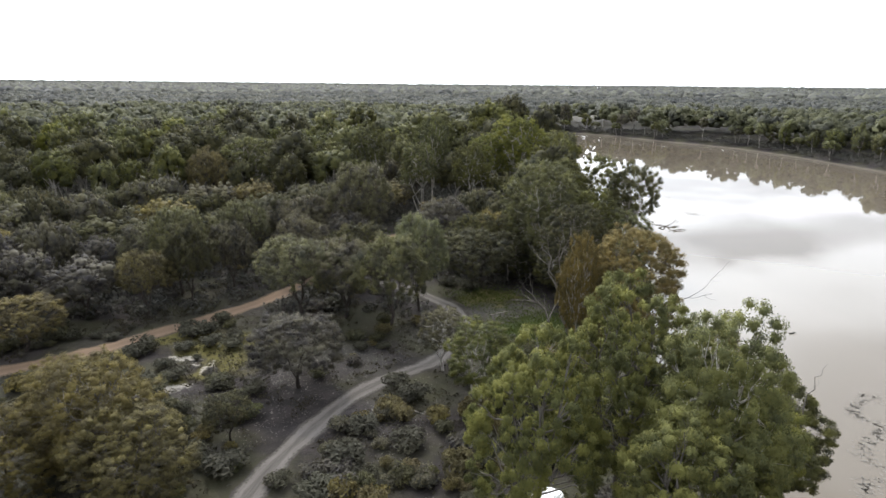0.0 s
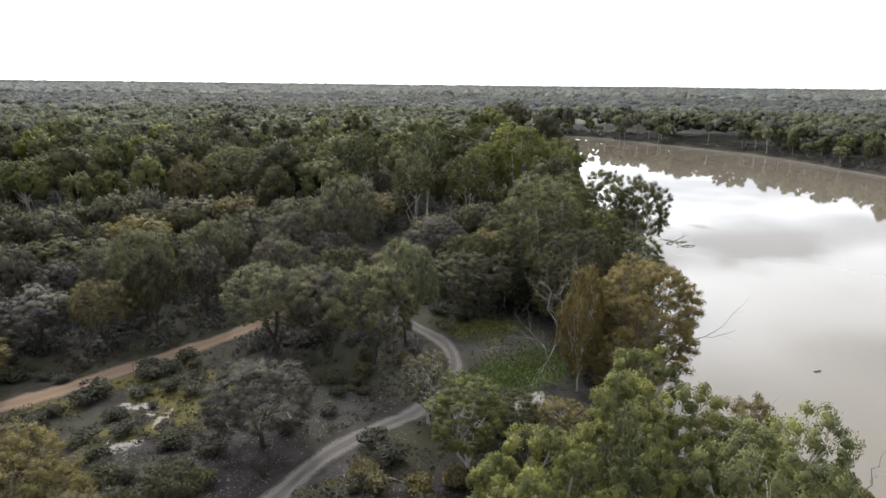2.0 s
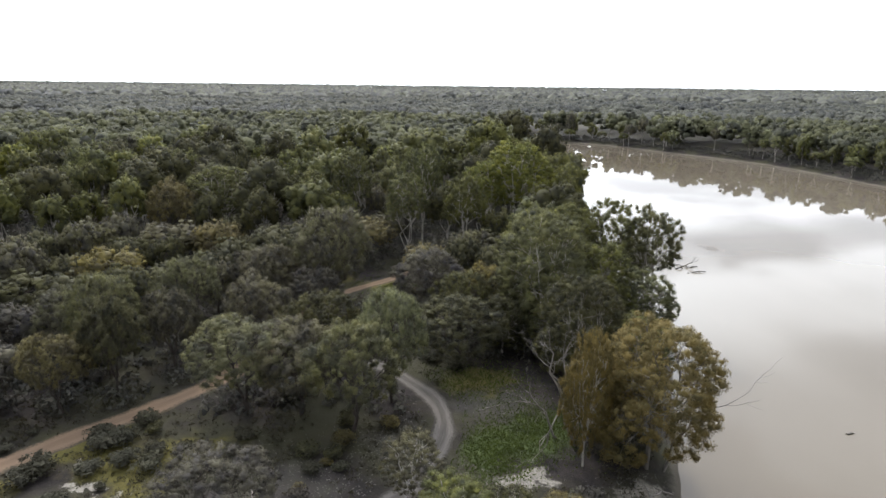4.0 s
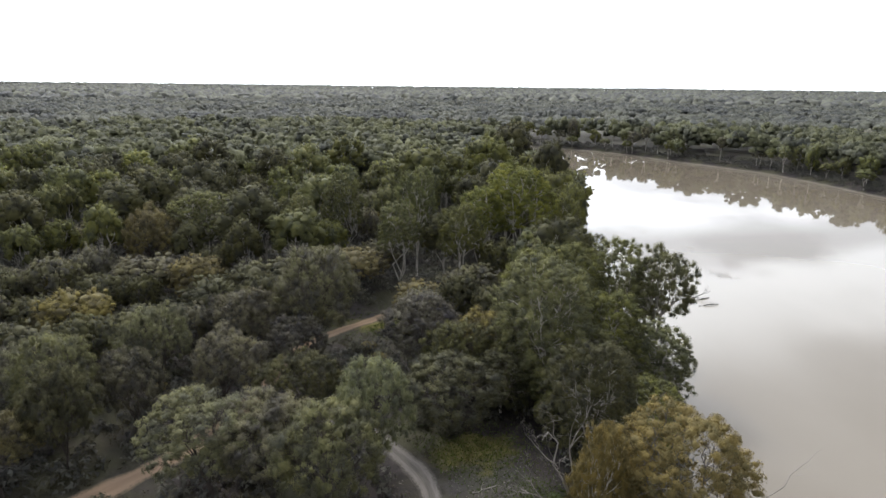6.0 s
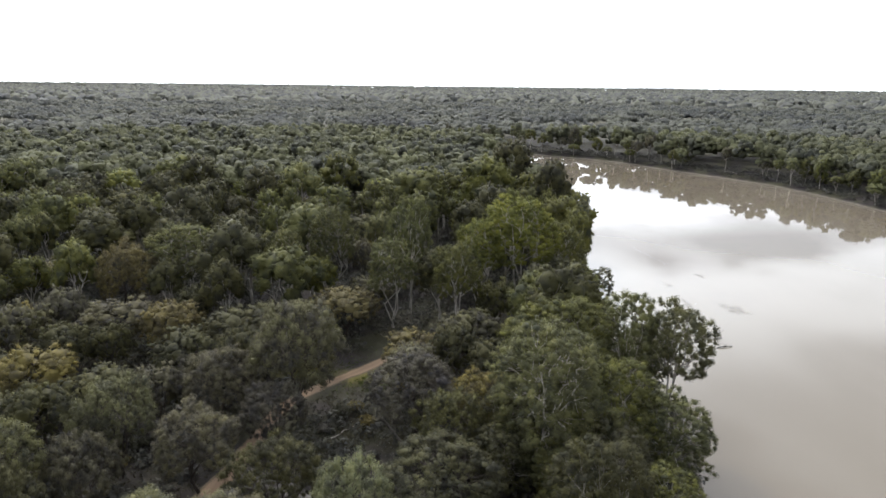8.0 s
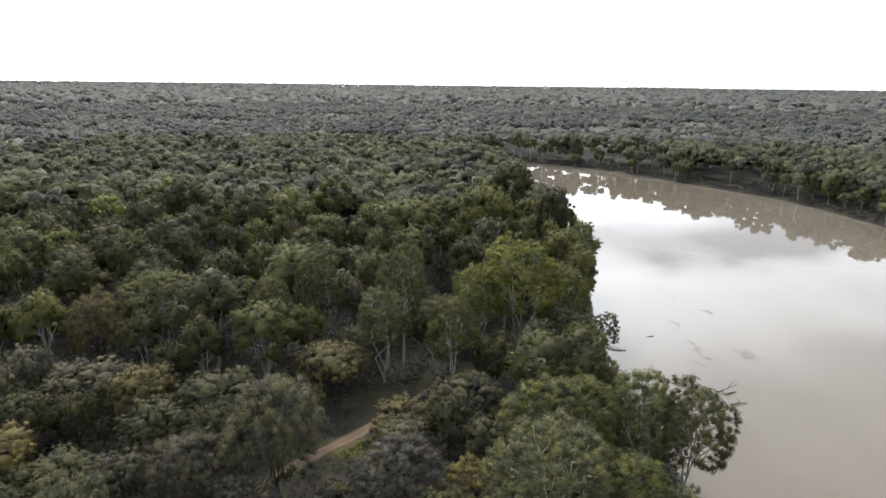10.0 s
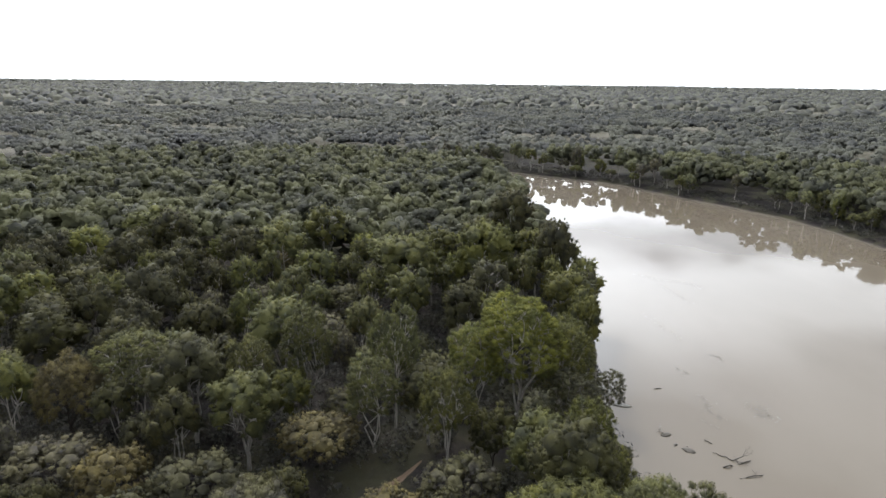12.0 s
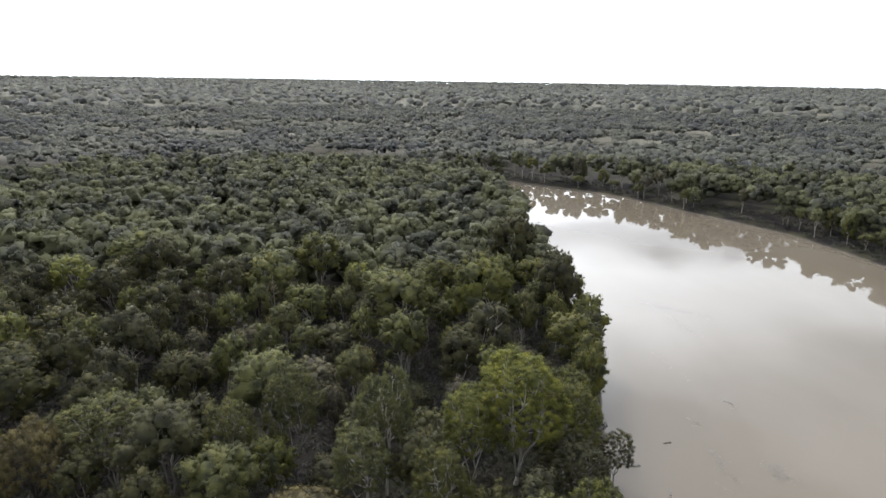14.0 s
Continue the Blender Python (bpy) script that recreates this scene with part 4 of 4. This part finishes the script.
def herbs():
    """Low brown and olive herbage over the open ground by the tracks."""
    rng = np.random.default_rng(12)
    s = Shape()
    n = 9000
    x, y = rng.uniform(-52, 24, n), rng.uniform(32, 122, n)
    way = np.minimum(line_distance(x, y, ROAD[::3]), line_distance(x, y, TRACK[::3]))
    ok = (river_distance(x, y) > 3) & (way > 2.0) & (np.sin(x * 0.4 + 2 * np.sin(y * 0.23)) * np.sin(y * 0.33 + x * 0.1) > -0.25 + rng.normal(0, 0.25, n)) & ~((x > 5) & (x < 20) & (y > 62) & (y < 88))
    x, y = x[ok], y[ok]
    z = ground_height(x, y)
    for a, b, c in zip(x, y, z):
        r = rng.uniform(0.15, 0.7)
        leaves(s, rng, np.array([a, b, c + 0.12]), np.array([r, r, r * 0.6]), 12, 0.22, 0.13, -0.4, 0.5, -0.1)
    tagged(new("herbage", s.mesh("herbage", [HERB], False)), "low brownish-olive herbage over the bare ground", "undergrowth", kind="stuff")


HERB = foliage("dry_herbs", (0.036, 0.033, 0.022), (0.080, 0.073, 0.042), 0.3)
herbs()


def scatter(name, spots, per, size, mat, label, blades=False, height=0.3):
    """Countless small blades or flakes on the ground, in one mesh."""
    rng = np.random.default_rng(per)
    s = Shape()
    for (cx, cy), (sx, sy) in spots:
        x, y = rng.normal(cx, sx * 0.5, per), rng.normal(cy, sy * 0.5, per)
        far = np.minimum(line_distance(x, y, ROAD[::3]), line_distance(x, y, TRACK[::3])) > 2.1
        x, y = x[far], y[far]
        n = len(x)
        z = ground_height(x, y) + 0.02
        a = rng.uniform(0, 6.28, n)
        l = size * rng.uniform(0.5, 1.6, n)
        p = np.stack([x, y, z], 1)
        t = np.stack([np.cos(a), np.sin(a), rng.uniform(-0.1, 0.25, n)], 1) * l[:, None]
        w = np.stack([-np.sin(a), np.cos(a), 0 * a], 1) * (l * 0.28)[:, None]
        if blades:
            tip = np.stack([rng.normal(0, 0.1, n), rng.normal(0, 0.1, n), height * rng.uniform(0.5, 1.3, n)], 1)
            v = np.stack([p - w * 1.2, p + w * 1.2, p + tip], 1)
            s.put(v.reshape(-1, 3), np.arange(n * 3).reshape(-1, 3))
        else:
            v = np.stack([p - t, p + w, p + t + (0, 0, 0.04), p - w], 1)
            s.put(v.reshape(-1, 3), np.arange(n * 4).reshape(-1, 4))
    tagged(new(name, s.mesh(name, [mat], False)), label, "ground cover", kind="stuff")


scatter("grass", [((13, 70), (8, 5)), ((10, 67), (4, 6)), ((16, 74), (6, 5)), ((10, 84), (9, 6)), ((-4, 123), (9, 6))], 3000, 0.2, GRASS,
        "short green grass in the clearing", True, 0.22)
scatter("leaf_litter", [((-8.5, 62), (9, 9)), ((-4, 49), (6, 10)), ((-17, 60), (7, 6)), ((12, 79), (10, 7)), ((0, 70), (6, 6)), ((-20, 50), (10, 8)), ((24, 60), (3, 7)), ((8, 62), (6, 5)), ((-8, 100), (12, 10))],
        900, 0.11, LITTER, "pale strips of bark and dead leaves on the ground")


def dead_limbs(rng, shape, start, way, length, radius, depth):
    """Bare branching wood."""
    end = np.asarray(start) + unit(np.asarray(way, float)) * length
    line = bent(rng, start, end, 4, 0.06)
    tube(shape, line, np.linspace(radius, radius * 0.45, 4), 6 if depth > 2 else 4)
    if depth:
        for k in range(rng.integers(2, 4)):
            p = line[rng.integers(2, 4)]
            w = unit(unit(np.asarray(way, float)) + rng.normal(0, 0.42, 3) + (0, 0, 0.12))
            dead_limbs(rng, shape, p, w, length * rng.uniform(0.5, 0.75), radius * 0.45, depth - 1)


def dead_tree(seed, x, y, way, length, radius, label, depth=4, z=None, name="dead_tree", mat=DEADWOOD):
    rng = np.random.default_rng(seed)
    trunk, twigs = Shape(), Shape()
    z = float(ground_height(x, y)) if z is None else z
    end = unit(np.asarray(way, float)) * length
    line = bent(rng, (0, 0, -0.3), end, 5, 0.03)
    tube(trunk, line, np.linspace(radius * 1.3, radius * 0.7, 5), 8)
    for k in range(4):
        p = line[rng.integers(2, 5)]
        dead_limbs(rng, twigs, p, unit(unit(np.asarray(way, float)) + rng.normal(0, 0.45, 3)), length * rng.uniform(0.45, 0.7), radius * 0.5, depth - 1)
    ob = thing(name, (x, y, z), 0, (1, 1, 1), label, "dead tree")
    piece("trunk", trunk.mesh("trunk", [mat], True), ob)
    piece("limb", twigs.mesh("limb", [mat], True), ob)


dead_tree(301, 19.0, 69.6, (-0.34, -0.2, 1), 8.0, 0.19, "bare grey dead tree leaning beside the rusty gum", 5)
dead_tree(302, 17.4, 70.8, (-0.6, 0.0, 1), 4.5, 0.12, "bare grey dead tree leaning beside the rusty gum")
dead_tree(303, 21.0, 36.5, (0.15, 0.1, 1), 7.5, 0.14, "bare dead sapling above the river bank", 3)
dead_tree(304, 19.0, 41.0, (-0.35, 0.2, 1), 6.0, 0.12, "bare dead sapling above the river bank", 3)
dead_tree(305, 25.0, 37.0, (0.35, 0.1, 1), 5.0, 0.2, "dark dead trunk leaning over the water", 3, 0.6, mat=DRIFTWOOD)
dead_tree(309, 23.6, 29.8, (0.1, 0.25, 1), 8.5, 0.24, "dark forked dead trunk among the bank gums", 3, mat=DRIFTWOOD)
dead_tree(306, 27.6, 67.0, (0.42, 0.05, 1), 7.0, 0.14, "bare branches reaching out over the river", 3)
dead_tree(307, 5.2, 101.0, (0.4, -0.2, 0.8), 5.0, 0.17, "white bare branches beneath a box tree", 3)
dead_tree(308, 2.6, 103.0, (-0.5, 0.1, 0.7), 4.0, 0.15, "white bare branches beneath a box tree", 3)


def fallen_log(x, y, length, radius, turn, z=None, mat=DEADWOOD, label="grey fallen log lying on the bank"):
    rng = np.random.default_rng(int(abs(x * 31 + y * 17)))
    s = Shape()
    tube(s, bent(rng, (-length / 2, 0, 0), (length / 2, 0, 0.1), 6, 0.03), np.linspace(radius, radius * 0.5, 6), 7)
    for k in range(2):
        tube(s, bent(rng, (rng.uniform(-0.2, 0.4) * length, 0, 0), (rng.uniform(0.1, 0.5) * length, rng.normal(0, 0.25) * length, radius * 1.5), 3, 0.08), [radius * 0.45, radius * 0.3, radius * 0.12], 5)
    z = float(ground_height(x, y)) + radius * 0.6 if z is None else z
    ob = tagged(new("log", s.mesh("log", [mat], True)), label, "log", "fallen timber")
    ob.matrix_basis = Matrix.LocRotScale(Vector((x, y, z)), Euler((0, 0, turn)), None)


for x, y, l, r, a in ((24.5, 62.0, 3.2, 0.16, 0.6), (22.8, 58.2, 2.4, 0.12, 1.9), (26.2, 63.5, 2.0, 0.1, 2.6), (-1.0, 49.5, 5.0, 0.12, 0.1), (10.5, 77.0, 3.0, 0.1, 0.4), (-13.0, 61.5, 3.4, 0.1, 2.0),
                      (-6.0, 106.0, 4.0, 0.13, 0.8), (-3.0, 98.0, 4.6, 0.14, 2.4), (130.0, 447.0, 7.0, 0.35, 0.9), (176.0, 371.0, 9.0, 0.4, 2.2), (196.0, 318.0, 8.0, 0.4, 1.2), (108.0, 470.0, 8.0, 0.35, 0.2)):
    fallen_log(x, y, l, r, a)
# timber and drift in the river; the shortest piece stands in for a bird
for x, y, l, r, a in ((62.0, 143.2, 6.0, 0.16, 0.3), (60.6, 145.4, 3.5, 0.1, 2.4), (62.8, 139.6, 4.5, 0.14, 0.2), (58.0, 170.2, 1.6, 0.12, 0.1), (53.1, 75.1, 0.9, 0.13, 0.2), (60.0, 150.0, 1.6, 0.1, 2.2)):
    fallen_log(x, y, l, r, a, 0.03, DRIFTWOOD, "dark waterlogged branch lying in the river")
dead_tree(309, 61.0, 144.6, (0.8, -0.2, 0.35), 2.6, 0.1, "dark curved snag standing out of the river", 2, -0.1, "snag", DRIFTWOOD)


def drift_raft(x, y, sx, sy, turn, label, mat, name):
    """A low uneven heap just above the water."""
    rng = np.random.default_rng(int(x * 13 + y))
    s = Shape()
    v = ICO2[0] * (1 + rng.normal(0, 0.16, (len(ICO2[0]), 1))) * (sx, sy, 0.16)
    s.put(v, ICO2[1])
    for k in range(7):
        p = rng.normal(0, 0.5, 3) * (sx, sy, 0)
        tube(s, bent(rng, p, p + rng.normal(0, 0.6, 3) * (sx, sy, 0.2), 3, 0.1), [0.05, 0.04, 0.02], 4)
    ob = tagged(new(name, s.mesh(name, [mat], True)), label, "driftwood", "river drift")
    ob.matrix_basis = Matrix.LocRotScale(Vector((x, y, 0.02)), Euler((0, 0, turn)), None)


drift_raft(53.0, 152.5, 1.1, 0.7, 0.2, "dark raft of drift lodged in the shallow river", DRIFTWOOD, "drift_pile")
drift_raft(55.2, 147.4, 1.2, 0.8, 2.4, "dark raft of drift lodged in the shallow river", DRIFTWOOD, "drift_pile")
drift_raft(53.6, 149.2, 0.5, 0.3, 1.0, "dark raft of drift lodged in the shallow river", DRIFTWOOD, "drift_pile")
drift_raft(47.8, 163.4, 2.6, 0.9, -0.35, "pale mud bar just above the water", MUD, "mud_bar")


def scum(name, streaks, label):
    """Thin broken lines of drifting scum on the water."""
    rng = np.random.default_rng(4)
    s = Shape()
    for pts, n, wide in streaks:
        line = smooth_line(pts, 0.4)
        k = rng.integers(0, len(line), n)
        p = np.column_stack([line[k] + rng.normal(0, wide, (n, 2)), np.full(n, 0.012)])
        a, l = rng.uniform(0, 6.28, n), rng.uniform(0.1, 0.42, n)
        t = np.stack([np.cos(a), np.sin(a), 0 * a], 1) * l[:, None]
        w = np.stack([-np.sin(a), np.cos(a), 0 * a], 1) * (l * 0.35)[:, None]
        s.put(np.stack([p - t, p + w, p + t, p - w], 1).reshape(-1, 3), np.arange(n * 4).reshape(-1, 4))
    tagged(new(name, s.mesh(name, [SCUM], False)), label, "river scum", kind="stuff")


SCUM = rough("river_scum", (0.075, 0.066, 0.054), (0.16, 0.145, 0.12), 2.0, 0.5, 0.1)
scum("scum", [([(52, 57), (48.5, 55), (46.5, 52.5), (48, 50), (46, 48.5)], 260, 0.45), ([(46, 48.5), (42, 45), (43, 42), (39, 40.5), (37.5, 38)], 260, 0.5), ([(48, 46), (51, 44), (53, 45)], 80, 0.35),
              ([(65.5, 168), (66.5, 164.5), (65, 161), (66.5, 158)], 90, 0.5), ([(74, 163), (76.5, 161), (74.5, 159), (77.5, 158.5)], 150, 0.8), ([(66, 180), (67.5, 177.5), (65.5, 176.5)], 36, 0.2),
              ([(77, 187), (79, 185.6), (78, 184)], 36, 0.3), ([(80, 252), (86, 246), (93, 243), (97, 236)], 90, 0.7), ([(84, 240), (86, 232), (88, 224)], 60, 0.8), ([(53, 156), (52.6, 153.5), (54, 151.5)], 30, 0.15),
              ([(70, 215), (72, 205), (74, 196)], 40, 0.6), ([(62, 158), (64, 155)], 18, 0.2)], "thin broken streaks of drifting scum on the river")


# ---- the parked van beneath the bank gums ----
def box_piece(name, size, at, mat, parent, bevel=0.06, label=""):
    bm = bmesh.new()
    bmesh.ops.create_cube(bm, size=1)
    bmesh.ops.scale(bm, vec=size, verts=bm.verts)
    bmesh.ops.bevel(bm, geom=bm.edges[:], offset=bevel, segments=2, affect="EDGES")
    bmesh.ops.translate(bm, vec=at, verts=bm.verts)
    me = bpy.data.meshes.new(name)
    bm.to_mesh(me)
    bm.free()
    me.materials.append(mat)
    return piece(name, me, parent, None, label)


def wheel(parent, x, y):
    bm = bmesh.new()
    bmesh.ops.create_cone(bm, cap_ends=True, segments=20, radius1=0.34, radius2=0.34, depth=0.22, matrix=Matrix.Translation((x, y, 0.34)) @ Matrix.Rotation(radians(90), 4, "X"))
    me = bpy.data.meshes.new("wheel")
    bm.to_mesh(me)
    bm.free()
    me.materials.append(TYRE)
    ob = piece("wheel", me, parent, None, "black tyre")
    bm = bmesh.new()
    bmesh.ops.create_cone(bm, cap_ends=True, segments=16, radius1=0.19, radius2=0.17, depth=0.25, matrix=Matrix.Translation((x, y, 0.34)) @ Matrix.Rotation(radians(90), 4, "X"))
    me = bpy.data.meshes.new("rim")
    bm.to_mesh(me)
    bm.free()
    me.materials.append(STEEL)
    piece("rim", me, ob, None, "grey steel rim")


WHITE, TYRE, STEEL, GLASS = plain("white_paint", (0.78, 0.78, 0.76), 0.3), plain("tyre_rubber", (0.02, 0.02, 0.02), 0.8), plain("grey_steel", (0.4, 0.4, 0.4), 0.35, 1.0), plain("dark_glass", (0.015, 0.018, 0.02), 0.08)
van = thing("van", (8.1, 33.2, 2.5), radians(54), (1, 1, 1), "white parked van under the gums by the river", "van")
box_piece("body", (4.6, 1.9, 1.55), (0, 0, 1.25), WHITE, van, 0.16)
box_piece("roof", (3.7, 1.75, 0.22), (-0.25, 0, 2.1), WHITE, van, 0.09)
box_piece("bonnet", (0.75, 1.75, 0.7), (2.5, 0, 0.85), WHITE, van, 0.14)
box_piece("windscreen", (0.06, 1.6, 0.62), (2.31, 0, 1.62), GLASS, van, 0.02, "dark windscreen")
for side in (-1, 1):
    box_piece("side_window", (2.9, 0.05, 0.5), (-0.1, side * 0.955, 1.62), GLASS, van, 0.02, "dark side window")
    box_piece("roof_rail", (3.0, 0.05, 0.06), (-0.3, side * 0.7, 2.26), TYRE, van, 0.015, "black roof rail")
    for x in (-1.5, 1.6):
        wheel(van, x, side * 0.86)
box_piece("bumper", (0.2, 1.8, 0.24), (2.86, 0, 0.5), TYRE, van, 0.05, "black bumper")


# ---- far sheds in the woodland ----
def shed(x, y, length, width, turn, label):
    ob = thing("shed", (x, y, 2.5), turn, (1, 1, 1), label, "shed", "far sheds")
    box_piece("wall", (length, width, 5.5), (0, 0, 2.7), STEEL, ob, 0.05)
    bm = bmesh.new()
    a, b, h = length / 2 + 0.6, width / 2 + 0.6, 8.0
    v = [bm.verts.new(p) for p in ((-a, -b, 5.4), (a, -b, 5.4), (a, b, 5.4), (-a, b, 5.4), (-a, 0, h), (a, 0, h), (-a, -b, 5.2), (a, -b, 5.2), (a, b, 5.2), (-a, b, 5.2))]
    for f in ((0, 1, 5, 4), (2, 3, 4, 5), (0, 4, 3), (1, 2, 5), (6, 7, 1, 0), (8, 9, 3, 2), (7, 8, 2, 1), (9, 6, 0, 3)):
        bm.faces.new([v[i] for i in f])
    me = bpy.data.meshes.new("roof")
    bm.to_mesh(me)
    bm.free()
    me.materials.append(WHITE)
    piece("roof", me, ob, None, "white sheet-metal roof")
    box_piece("door", (3.2, 0.1, 3.6), (length * 0.2, -width / 2 - 0.05, 1.8), TYRE, ob, 0.02, "dark doorway")


shed(-735.0, 1760.0, 24.0, 12.0, 0.2, "far white-roofed shed among the trees")
shed(-715.0, 1755.0, 14.0, 9.0, 0.2, "far white-roofed shed among the trees")
shed(507.0, 2600.0, 22.0, 12.0, -0.1, "far white-roofed shed among the trees")
